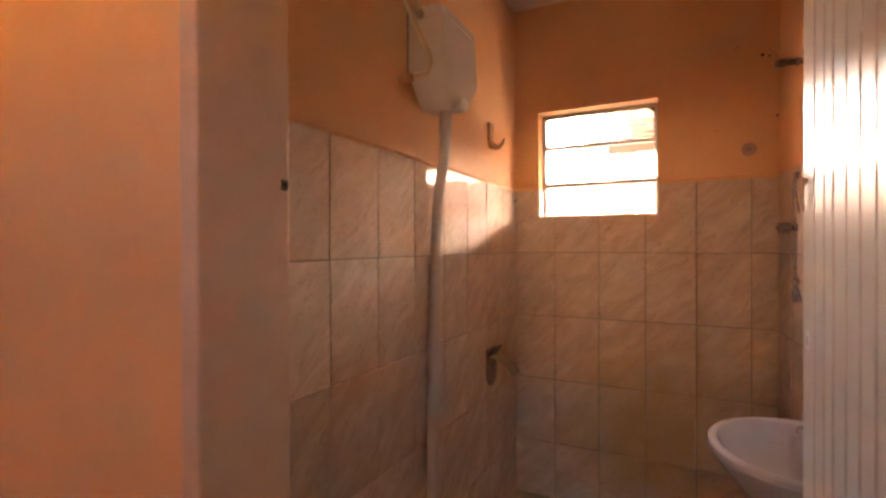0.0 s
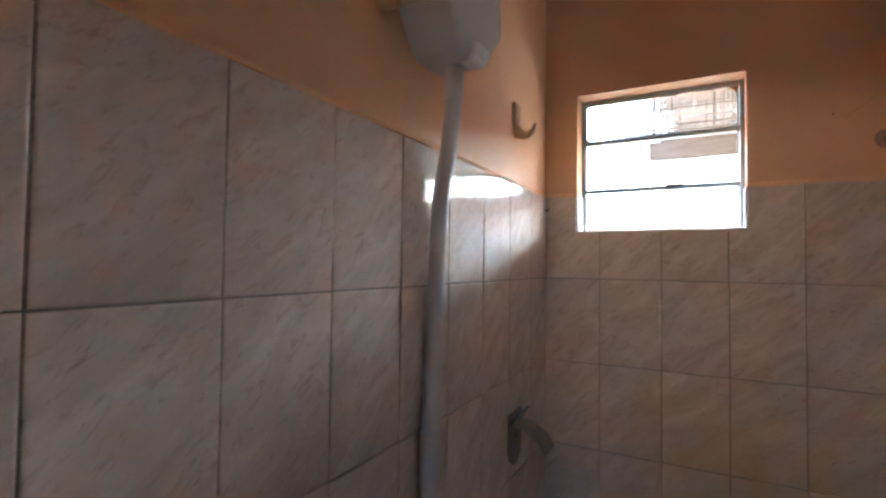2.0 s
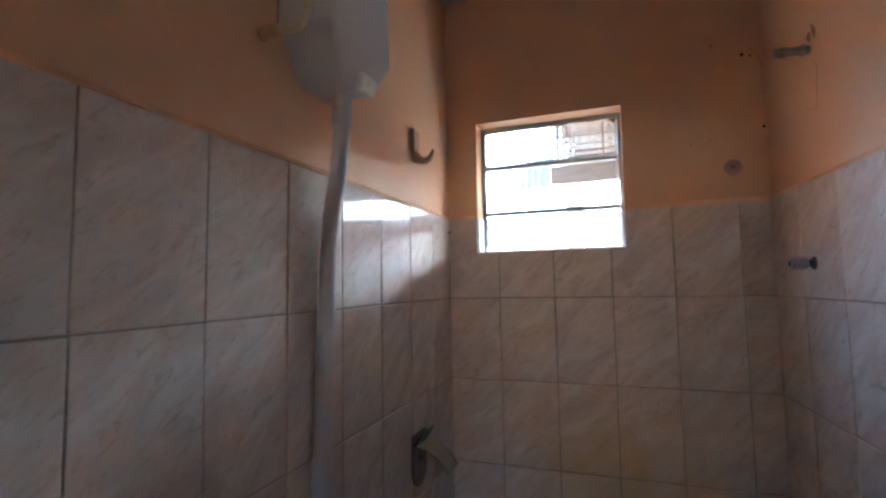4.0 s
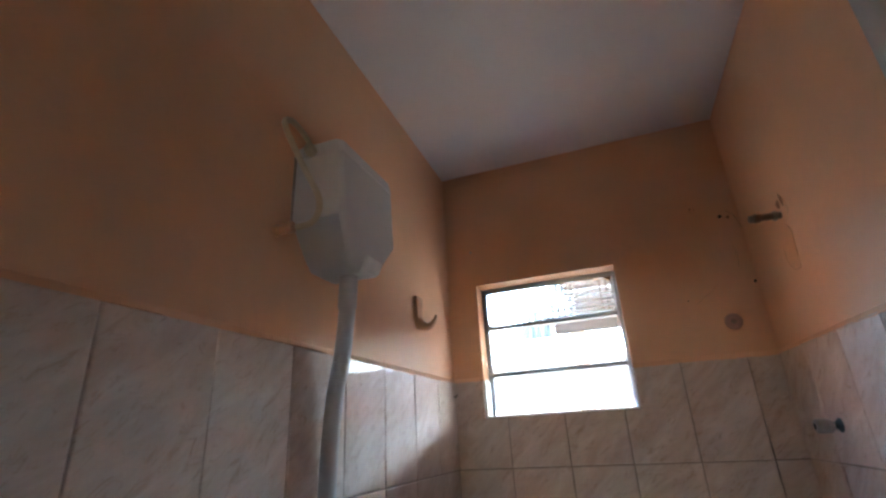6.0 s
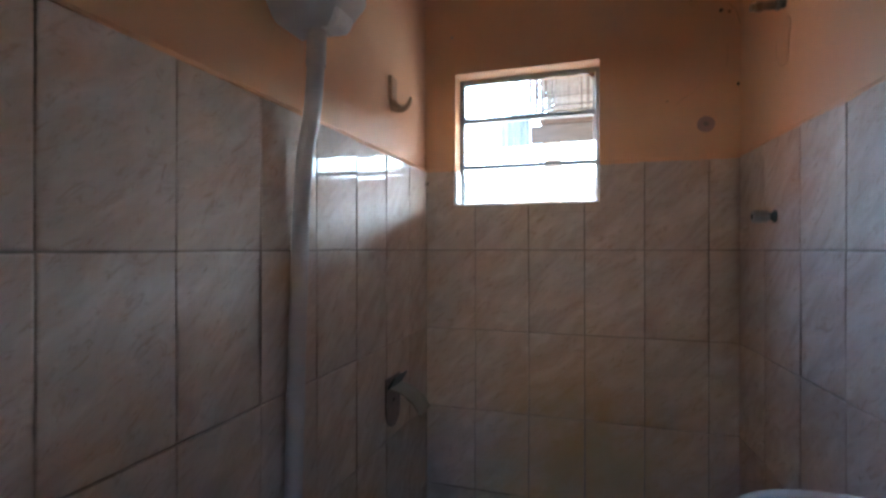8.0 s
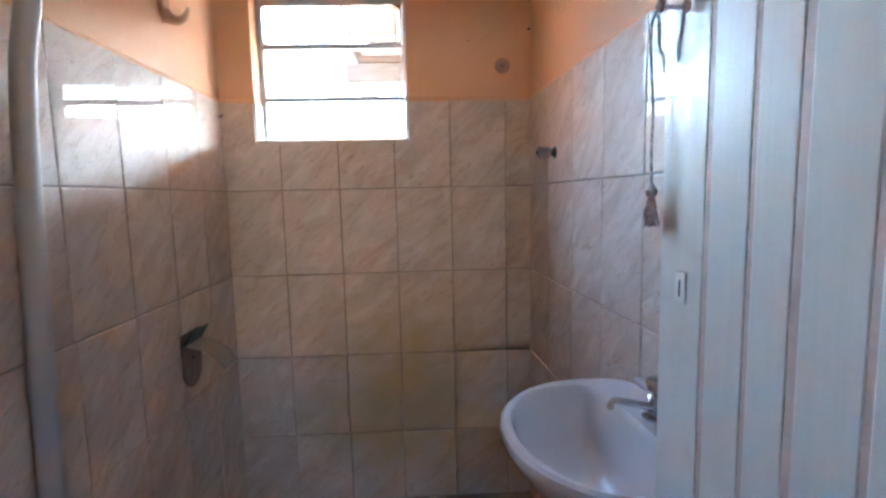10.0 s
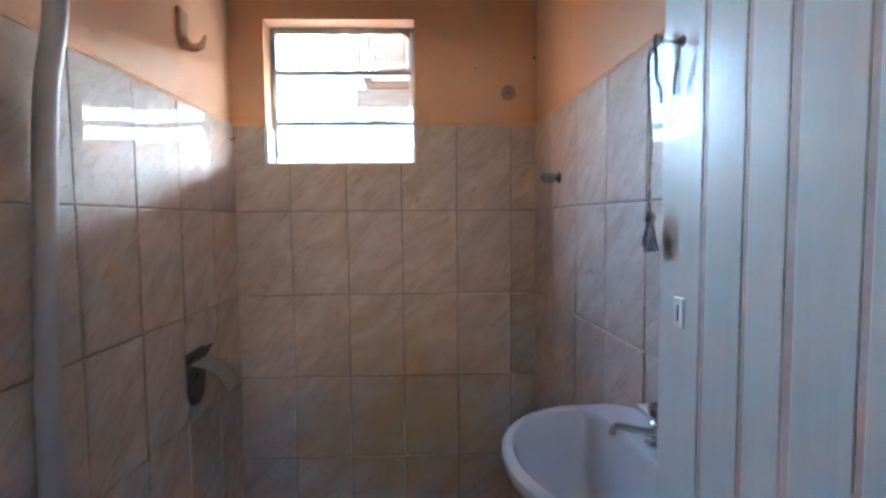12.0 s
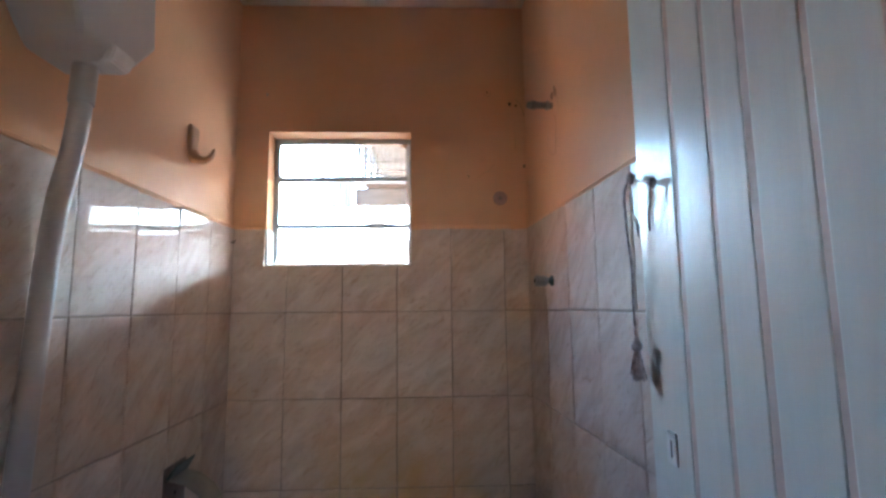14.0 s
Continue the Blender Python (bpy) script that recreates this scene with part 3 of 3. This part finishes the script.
def column(z, hw, back, front):
    return [(back + (front - back) * (0.5 + 0.5 * math.cos(a)) if abs(a - math.pi) > 1.6 else back + (front - back) * (0.5 + 0.5 * math.cos(a)), hw * math.copysign(abs(math.sin(a)) ** 0.7, math.sin(a)), z) for a in [2 * math.pi * k / 28 for k in range(28)]]


loft(b, [column(*r) for r in ((FLOOR, 0.095, 0.06, 0.235), (0.06, 0.092, 0.06, 0.23), (0.20, 0.074, 0.065, 0.20), (0.45, 0.070, 0.065, 0.195), (0.60, 0.082, 0.06, 0.215), (0.66, 0.095, 0.055, 0.235))])
part("pedestal", b, CERAMIC, basin, smooth=True)
tap = thing("basin_tap", "small chrome tap on the wash basin", "tap", Matrix.Translation((1.052, -0.993, 0.801)) @ Matrix.Rotation(math.pi + 0.25, 4, "Z"))
part("body", turned([(0.019, 0.0), (0.020, 0.004), (0.012, 0.008), (0.0105, 0.03), (0.012, 0.036), (0.008, 0.04)], 18), CHROME, tap, smooth=True)
part("spout", tube([(0.0, 0, 0.018), (0.03, 0, 0.027), (0.060, 0, 0.037), (0.078, 0, 0.041), (0.084, 0, 0.036), (0.085, 0, 0.029)], [0.008, 0.006, 0.0055, 0.005, 0.005, 0.0055], 12), CHROME, tap, smooth=True)
tap_handle = part("handle", turned([(0.006, 0.038), (0.006, 0.045), (0.014, 0.048), (0.0155, 0.058), (0.013, 0.066), (0.006, 0.068)], 8), CHROME, tap, smooth=True)
part("cap", turned([(0.007, 0.0675), (0.0075, 0.069), (0.003, 0.0705)], 12), CHROME, tap_handle, smooth=True)

# ---- wall things ----
holder = thing("paper_holder", "tarnished metal toilet paper holder with a raised flap", "paper holder", Matrix.Translation((BED + 0.008, -0.358, 0)))
b = bmesh.new()
out = [(-0.055, 0.80), (0.055, 0.80), (0.055, 0.70)] + [(0.055 * math.cos(a), 0.70 - 0.06 * math.sin(a)) for a in [math.pi * k / 12 for k in range(1, 12)]] + [(-0.055, 0.70)]
loft(b, [[(0.0, y, z) for y, z in out], [(0.004, y, z) for y, z in out]])
plate = part("back_plate", b, PLATE, holder)
b = bmesh.new()
for_side = [(0.004, 0.775), (0.029, 0.808), (0.032, 0.806), (0.010, 0.768)]
loft(b, [[(x, -0.05, z) for x, z in for_side], [(x, 0.05, z) for x, z in for_side]])
part("hood", b, TARNISH, holder)
b = bmesh.new()
prof = [(0.008, 0.772), (0.05, 0.762), (0.09, 0.735), (0.112, 0.70), (0.109, 0.699), (0.088, 0.731), (0.049, 0.758), (0.008, 0.768)]
loft(b, [[(x, -0.047, z) for x, z in prof], [(x, 0.047, z) for x, z in prof]])
part("flap", b, FLAP, holder, "dull grey curved flap", True)
part("screw", turned([(0.005, 0.0), (0.005, 0.002), (0.002, 0.003)], 10), DARK, plate, at=Matrix.Translation((0.004, 0.0, 0.725)) @ Matrix.Rotation(radians(90), 4, "Y"))

hook = thing("wall_hook", "old wall hook painted over in peach", "hook", Matrix.Translation((0, -0.335, 0)))
b = bmesh.new()
side = [(-0.024, 1.757), (0.022, 1.757), (0.024, 1.74), (0.016, 1.70), (0.012, 1.668), (-0.002, 1.648), (-0.024, 1.690)]
loft(b, [[(0.0, y, z) for y, z in side], [(0.010, y, z) for y, z in side], [(0.013, y * 0.85, 1.705 + (z - 1.705) * 0.93) for y, z in side]])
part("plate", b, HOOKM, hook)
part("prong", tube([(0.004, 0.0, 1.676), (0.018, 0.0, 1.660), (0.040, 0.004, 1.655), (0.058, 0.006, 1.668), (0.066, 0.008, 1.690)], [0.017, 0.015, 0.011, 0.008, 0.004], 10), HOOKM, hook, smooth=True)
nail = thing("bent_nail", "small dark bent nail in the top tile", "nail", Matrix.Translation((0.012, -0.044, 1.448)))
part("shank", tube([(-0.004, 0, 0), (0.010, 0, 0.0), (0.013, 0, 0.005)], 0.002, 8, 3), DARK, nail, smooth=True)
part("head", turned([(0.004, 0), (0.0045, 0.001), (0.002, 0.002)], 10), DARK, nail, at=Matrix.Translation((0.013, 0, 0.005)))

ET = math.atan(LEAN)


def on_east(y, z, off=0.0):
    """A pose on the east wall whose local z points into the room."""
    return Matrix.Translation((1.08 - LEAN * y - off, y, z)) @ Matrix.Rotation(ET, 4, "Z") @ Matrix.Rotation(radians(-90), 4, "Y")


stub = thing("shower_pipe_stub", "grey-brown shower pipe stub sticking out of the wall", "pipe", on_east(-0.315, 1.838))
stub_pipe = part("pipe", turned([(0.010, -0.004), (0.010, 0.05), (0.0125, 0.052), (0.0135, 0.066), (0.0095, 0.068)], 14), GREYPIPE, stub, smooth=True)
part("collar", turned([(0.012, 0.010), (0.014, 0.012), (0.014, 0.018), (0.012, 0.020)], 14), FLAP, stub_pipe, smooth=True)
part("nipple", turned([(0.0095, 0.066), (0.0105, 0.068), (0.0105, 0.078), (0.006, 0.080)], 14), FLAP, stub_pipe, "pale threaded end", True)
knob = thing("shower_valve", "chrome shower valve knob on the tiled wall", "valve", on_east(-0.285, 1.290, 0.010))
part("rosette", turned([(0.017, -0.001), (0.017, 0.003), (0.010, 0.008), (0.008, 0.016)], 18), TARNISH, knob, smooth=True)
knob_handle = part("handle", turned([(0.008, 0.014), (0.014, 0.017), (0.017, 0.022), (0.0175, 0.048), (0.015, 0.054), (0.005, 0.055)], 8), KNOBM, knob, smooth=True)
part("cap", turned([(0.007, 0.0545), (0.007, 0.056), (0.003, 0.0565)], 12), DARK, knob_handle)


def on_north(x, z):
    return Matrix.Translation((x, 0, z)) @ Matrix.Rotation(radians(90), 4, "X")


cup = thing("suction_cup", "grey worn round suction cup mark on the wall", "suction cup", on_north(0.977, 1.614))
part("rim", turned([(0.026, -0.001), (0.0265, 0.0015), (0.023, 0.003), (0.021, 0.001)], 24), CUPM, cup, smooth=True)
for k in range(6):
    part("rib", bevelled_box(0.008, 0.0225, -0.0014, 0.0014, -0.001, 0.0024, 0.0006), CUPM, cup, at=Matrix.Rotation(math.pi * k / 3 + 0.3, 4, "Z"))
part("button", turned([(0.008, 0.0), (0.0085, 0.004), (0.004, 0.005)], 14), GREYPIPE, cup, smooth=True)


def chip(name, label, m, r, depth=0.0015, mat=None, seed=1):
    """A small irregular scar that lies on the plaster."""
    rr = random.Random(seed)
    ring = [(r * (0.6 + 0.6 * rr.random()) * math.cos(a), r * (0.6 + 0.6 * rr.random()) * math.sin(a)) for a in [2 * math.pi * k / 11 for k in range(11)]]
    b = bmesh.new()
    loft(b, [[(x, y, -0.001) for x, y in ring], [(x * 0.9, y * 0.9, depth) for x, y in ring]])
    return solid(name, b, mat or SCUFF, label, "wall scar", "structure", m)


# no hole is cut: a dark chip carries its inner shade as colour
chip("plug_hole", "dark drilled hole in the peach wall", on_north(1.022, 1.982), 0.0075, mat=DARK, seed=2)
chip("plaster_scar", "brown scuffed scar on the peach wall", on_north(1.045, 1.975), 0.006, seed=5)
chip("plaster_scar", "brown scuffed scar on the peach wall", on_north(0.935, 2.028), 0.004, seed=6)
chip("plaster_scar", "brown scuffed scar on the peach wall", on_north(1.070, 1.738), 0.006, mat=DARK, seed=7)
chip("plaster_scar", "pale scuffed scar on the peach wall", on_north(0.106, 2.014), 0.006, mat=PUTTY, seed=8)
chip("plaster_scar", "tiny dark speck on the peach wall", on_north(0.86, 1.70), 0.003, mat=DARK, seed=9)
chip("plaster_scar", "brown stain above the shower pipe stub", on_east(-0.318, 1.868), 0.014, 0.0008, seed=10)
chip("plaster_scar", "dark rust stain running up from the pipe", on_east(-0.345, 1.872) @ Matrix.Rotation(0.35, 4, "Z") @ Matrix.Diagonal((2.6, 0.7, 1, 1)), 0.011, 0.0006, seed=12)
CRACK = mat_plain("cracked_plaster_edge", (0.54, 0.31, 0.18), 0.8, vary=0.3, scale=60)


def crack(label, m, points, r=0.0012):
    """A fine raised crack line in the plaster; points lie on the wall's face."""
    return solid("plaster_crack", tube([(x, y, 0.0) for x, y in points], [r * (0.6 + 0.4 * (k % 2)) for k in range(len(points))], 6, 3), CRACK, label, "wall scar", "structure", m)


# on the east wall the local x points up, the local y along the wall
crack("brown crack in the plaster under the shower pipe", on_east(-0.345, 1.72), [(0.085, 0.020), (0.060, -0.003), (0.030, 0.000), (0.005, 0.006), (-0.022, 0.009), (-0.040, 0.012)])
crack("faint crack round a plaster patch", on_east(-0.345, 1.72), [(0.035, 0.080), (0.010, 0.082), (-0.020, 0.070), (-0.038, 0.042), (-0.040, 0.014)], 0.0008)
crack("fine crack beside the shower pipe", on_east(-0.345, 1.72), [(0.160, -0.006), (0.125, -0.022), (0.100, -0.020)], 0.0006)
# on the north wall the local x points along the wall, the local y up
crack("brown crack from the drilled hole to the corner", on_north(1.05, 1.97), [(-0.006, 0.032), (0.004, 0.018), (0.012, 0.012), (0.020, -0.010), (0.027, -0.040)], 0.0018)
crack("fine scratch in the peach paint", on_north(0.925, 1.715), [(-0.040, -0.032), (-0.012, -0.008), (0.010, 0.004), (0.034, 0.030)], 0.0008)
crack("fine scratch in the peach paint", on_north(1.04, 1.83), [(-0.004, -0.035), (0.001, 0.0), (-0.002, 0.04)], 0.0008)
crack("small curled scratch in the peach paint", on_north(0.945, 2.022), [(-0.018, 0.004), (-0.014, -0.008), (-0.002, -0.010), (0.003, 0.002), (0.002, 0.014)], 0.0010)

# floor drain
drain = thing("floor_drain", "round dirty metal drain grate in the floor", "drain", Matrix.Translation((0.57, -0.27, FLOOR)))
part("ring", turned([(0.052, -0.001), (0.052, 0.003), (0.045, 0.004), (0.044, 0.001)], 28), GREYPIPE, drain, smooth=True)
# dark disc paints the shade down in the drain's well
part("well", turned([(0.044, -0.001), (0.044, 0.0008), (0.02, 0.001)], 28), DARK, drain)
for k in range(5):
    yy = -0.03 + 0.015 * k
    h = math.sqrt(0.044 ** 2 - yy ** 2)
    part("grate_bar", bevelled_box(-h, h, yy - 0.003, yy + 0.003, 0.0008, 0.003, 0.0008), GREYPIPE, drain)

# ---- outside ----
bm = bmesh.new()
box(bm, -400, 400, -400, 400, -0.3, -0.12)
solid("ground", bm, GROUNDM, "plain brown yard and open ground, darkened to limit bounce", "ground", "structure")
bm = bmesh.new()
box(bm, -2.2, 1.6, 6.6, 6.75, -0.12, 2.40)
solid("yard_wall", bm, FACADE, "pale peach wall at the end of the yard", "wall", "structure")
# runs on to x = 16, out of sight, to cut low sky light
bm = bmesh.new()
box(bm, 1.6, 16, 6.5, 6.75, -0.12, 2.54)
solid("yard_wall_east", bm, ORANGEWALL, "orange wall at the end of the yard, darkened for reflections", "wall", "structure")
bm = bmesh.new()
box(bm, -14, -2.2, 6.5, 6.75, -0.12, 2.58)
solid("yard_wall_west", bm, ORANGEWALL, "orange wall beside the yard, darkened for reflections", "wall", "structure")
# unseen screen, added to keep oblique western sky off the east wall
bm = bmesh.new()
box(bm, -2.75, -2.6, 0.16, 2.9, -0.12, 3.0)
solid("house_wing_wall", bm, ORANGEWALL, "unseen dark screen beside the yard, added to block oblique skylight", "wall", "structure")
# added reflector, never in view: bounces sun through the high hall opening
bm = bmesh.new()
box(bm, -8, 10, -8.2, -8.0, -0.12, 4.2)
solid("lane_wall", bm, BOUNCEWALL, "unseen ochre wall added to bounce warm sunlight into the hall", "wall", "structure")
porch = thing("porch_roof", "clay-tiled lean-to roof on darkened timber rafters over the yard", "roof")
part("beam", bevelled_box(0.21, 5.3, 1.55, 1.62, 1.925, 2.045, 0.006), BEAM, porch)
part("wall_plate", bevelled_box(0.30, 5.3, 1.555, 1.615, 2.047, 2.10, 0.005), TIMBER, porch)
LEANTO = Matrix.Translation((0, 0.16, 2.395)) @ Matrix.Rotation(radians(-9.5), 4, "X")
for k in range(14):
    xx = 0.26 + 0.36 * k
    part("rafter", bevelled_box(xx, xx + 0.045, 0.0, 1.72, -0.05, 0.03, 0.004), TIMBER, porch, at=LEANTO)
for k in range(5):
    part("batten", bevelled_box(0.20, 5.3, 0.12 + 0.34 * k, 0.15 + 0.34 * k, 0.031, 0.050, 0.003), TIMBER, porch, at=LEANTO)
b = bmesh.new()
n = 150
for k in range(n):
    xa, xb = 0.19 + 5.2 * k / n, 0.19 + 5.2 * (k + 1) / n
    wa, wb = 0.085 + 0.03 * math.sin(k * 2.1), 0.085 + 0.03 * math.sin((k + 1) * 2.1)
    vs = [b.verts.new(p) for p in ((xa, 0, wa), (xb, 0, wb), (xb, 1.82, wb), (xa, 1.82, wa), (xa, 0, wa + 0.015), (xb, 0, wb + 0.015), (xb, 1.82, wb + 0.015), (xa, 1.82, wa + 0.015))]
    for f in ((0, 3, 2, 1), (4, 5, 6, 7), (0, 1, 5, 4), (2, 3, 7, 6)):
        b.faces.new([vs[i] for i in f])
part("roof_tiles", b, ROOFT, porch, at=LEANTO)
part("post", bevelled_box(0.305, 0.415, 1.54, 1.64, -0.12, 1.924, 0.01), DIMPOST, porch, "pale square post, its paint darkened against washing out")

sheet = bmesh.new()
cols = [(-0.02 + 0.23 * k / 24, 0.012 * math.sin(k * 1.4)) for k in range(25)]
front = [[(x, w, z) for x, w in cols] for z in (1.90, 2.02, 2.18)]
for lo, hi in zip(front, front[1:]):
    va, vb = [sheet.verts.new(p) for p in lo], [sheet.verts.new(p) for p in hi]
    for i in range(24):
        sheet.faces.new((va[i], va[i + 1], vb[i + 1], vb[i]))
bmesh.ops.solidify(sheet, geom=sheet.faces[:], thickness=0.003)
part("side_sheet", sheet, SHEETM, porch, "pale translucent corrugated sheet", at=Matrix.Translation((0, 1.53, 0)))
line = thing("washing_line", "thin dark washing line strung across the yard", "washing line")
part("wire", tube([(-1.2, 1.59, 1.585), (-0.4, 1.59, 1.548), (0.15, 1.59, 1.516), (0.306, 1.59, 1.507)], 0.0024, 6), DARK, line)
rail = thing("yard_rail", "bent grey steel rail standing in the yard", "rail")
part("rail", tube([(0.456, 1.7, -0.12), (0.456, 1.7, 1.2), (0.46, 1.7, 1.50), (0.484, 1.7, 1.52), (0.70, 1.7, 1.512), (1.17, 1.7, 1.508), (1.19, 1.7, 1.48), (1.19, 1.7, -0.12)], 0.0065, 8, 8), STEEL, rail, smooth=True)

# ---- wall tiles, last ----
TILES = {}


def tile_mesh(outline):
    """A bevelled tile with an axis-aligned outline, counter-clockwise in (along, up)."""
    key = tuple((round(x, 4), round(z, 4)) for x, z in outline)
    if key not in TILES:
        def inset(d):
            pts, n = [], len(outline)
            for i in range(n):
                (px, pz), (x, z), (qx, qz) = outline[i - 1], outline[i], outline[(i + 1) % n]
                n1 = (-(z - pz), x - px)
                n2 = (-(qz - z), qx - x)
                pts.append((x + d * (math.copysign(1, n1[0]) * (abs(n1[0]) > 1e-6) + math.copysign(1, n2[0]) * (abs(n2[0]) > 1e-6)),
                            z + d * (math.copysign(1, n1[1]) * (abs(n1[1]) > 1e-6) + math.copysign(1, n2[1]) * (abs(n2[1]) > 1e-6))))
            return pts

        g, bv = 0.0014, 0.0036
        b = bmesh.new()
        loft(b, [[(x, y, z) for x, z in inset(d)] for d, y in ((g, 0.0), (g, 0.0040), (g + bv * 0.12, 0.0049), (g + bv * 0.45, 0.0055), (g + bv, 0.0058))])
        TILES[key] = mesh_of("tile", b, TILE)
    return TILES[key]


def tile_wall(wall, base, spans, rows, hole=None, seed=0, flip=Matrix()):
    """Tiles on one wall: base maps (along, out, up) to the world; hole leaves an opening out."""
    rr = random.Random(seed)
    inv = wall.matrix_world.inverted() if wall.matrix_basis == Matrix() else wall.matrix_basis.inverted()
    for a, c in spans:
        for z0, z1 in rows:
            mx, mz = (a + c) / 2, (z0 + z1) / 2
            outline = [(a, z0), (c, z0), (c, z1), (a, z1)]
            if hole and a < hole[1] and c > hole[0] and z1 > hole[2]:
                if a >= hole[0] - 0.01 and c <= hole[1] + 0.01:
                    outline = [(a, z0), (c, z0), (c, hole[2]), (a, hole[2])]
                elif a < hole[0]:
                    outline = [(a, z0), (c, z0), (c, hole[2]), (hole[0], hole[2]), (hole[0], z1), (a, z1)]
                else:
                    outline = [(a, z0), (c, z0), (c, z1), (hole[1], z1), (hole[1], hole[2]), (a, hole[2])]
            ob = new("tile", tile_mesh([(x - mx, z - mz) for x, z in outline]))
            ob.parent = wall
            tilt = Matrix.Rotation(rr.uniform(-0.006, 0.006), 4, "X") @ Matrix.Rotation(rr.uniform(-0.006, 0.006), 4, "Z")
            ob.matrix_basis = inv @ base @ Matrix.Translation((mx + rr.uniform(-0.0006, 0.0006), BED - 0.0015 + rr.uniform(0, 0.0006), mz + rr.uniform(-0.0006, 0.0006))) @ tilt @ flip


ROWS = [(max(FLOOR, k * TILE_H), (k + 1) * TILE_H) for k in range(5)]


def bed(wall, base, a, c, hole=None):
    b = bmesh.new()
    if hole:
        box(b, a, c, 0.0, BED, FLOOR, hole[2])
        box(b, a, hole[0], 0.0, BED, hole[2], TOP)
        box(b, hole[1], c, 0.0, BED, hole[2], TOP)
    else:
        box(b, a, c, 0.0, BED, FLOOR, TOP)
    inv = wall.matrix_basis.inverted()
    part("mortar_bed", b, GROUT, wall, "grey-brown grout", at=inv @ base)


# north wall: along +x, out -y
BN = Matrix(((1, 0, 0, 0), (0, -1, 0, 0), (0, 0, 1, 0), (0, 0, 0, 1)))
hole = (WIN[0], WIN[1], WIN[2], 3)
bed(wall_north, BN, 0.0, 1.08, hole)
tile_wall(wall_north, BN, [(0.006, 0.2), (0.2, 0.4), (0.4, 0.595), (0.595, 0.79), (0.79, 0.985), (0.985, 1.074)], ROWS, hole, 1)
# west wall: along -y, out +x
BW = Matrix(((0, 1, 0, 0), (-1, 0, 0, 0), (0, 0, 1, 0), (0, 0, 0, 1)))
FLIP = Matrix.Diagonal((-1, 1, 1, 1))
bed(wall_west, BW, 0.006, -Y_IN)
tile_wall(wall_west, BW, [(0.012, 0.197)] + [(0.197 * k, 0.197 * (k + 1)) for k in range(1, 9)] + [(1.773, -Y_IN)], ROWS, None, 2, FLIP)
# east wall: along -y in its own frame, out -x
BE = east_turn @ Matrix(((0, -1, 0, 0), (-1, 0, 0, 0), (0, 0, 1, 0), (0, 0, 0, 1)))
bed(wall_east, BE, 0.012, -Y_IN)
tile_wall(wall_east, BE, [(0.014, 0.215), (0.215, 0.425), (0.425, 0.618), (0.618, 0.806)] + [(0.806 + 0.197 * k, min(1.003 + 0.197 * k, -Y_IN)) for k in range(6) if 0.806 + 0.197 * k < 1.79], ROWS, None, 3)


def plaster_lip(wall, base, a, c, seed, hole=None):
    """Ragged plaster that runs over the tiles' top edge."""
    rr = random.Random(seed)
    inv = wall.matrix_basis.inverted()
    b = bmesh.new()
    n = int((c - a) / 0.012)
    prev = None
    run = 0.5
    for k in range(n + 1):
        u = a + (c - a) * k / n
        run = min(1, max(0, run + rr.uniform(-0.22, 0.22)))
        low = TOP + 0.001 - 0.009 * run * rr.uniform(0.6, 1.0)
        out = BED + 0.0035 + 0.0022 * run
        row = [b.verts.new(p) for p in ((u, 0.0, low), (u, out, low), (u, out * 0.6, TOP + 0.006), (u, 0.0, TOP + 0.011 + 0.003 * rr.random()))]
        if prev and not (hole and hole[0] - 0.005 < u < hole[1] + 0.012):
            for i in range(3):
                b.faces.new((prev[i], prev[i + 1], row[i + 1], row[i]))
        prev = row
    part("plaster_lip", b, PAINT, wall, "ragged painted plaster edge", True, at=inv @ base)


plaster_lip(wall_north, BN, 0.0, 1.08, 21, WIN)
plaster_lip(wall_west, BW, 0.0, -Y_IN, 22)
plaster_lip(wall_east, BE, 0.012, -Y_IN, 23)
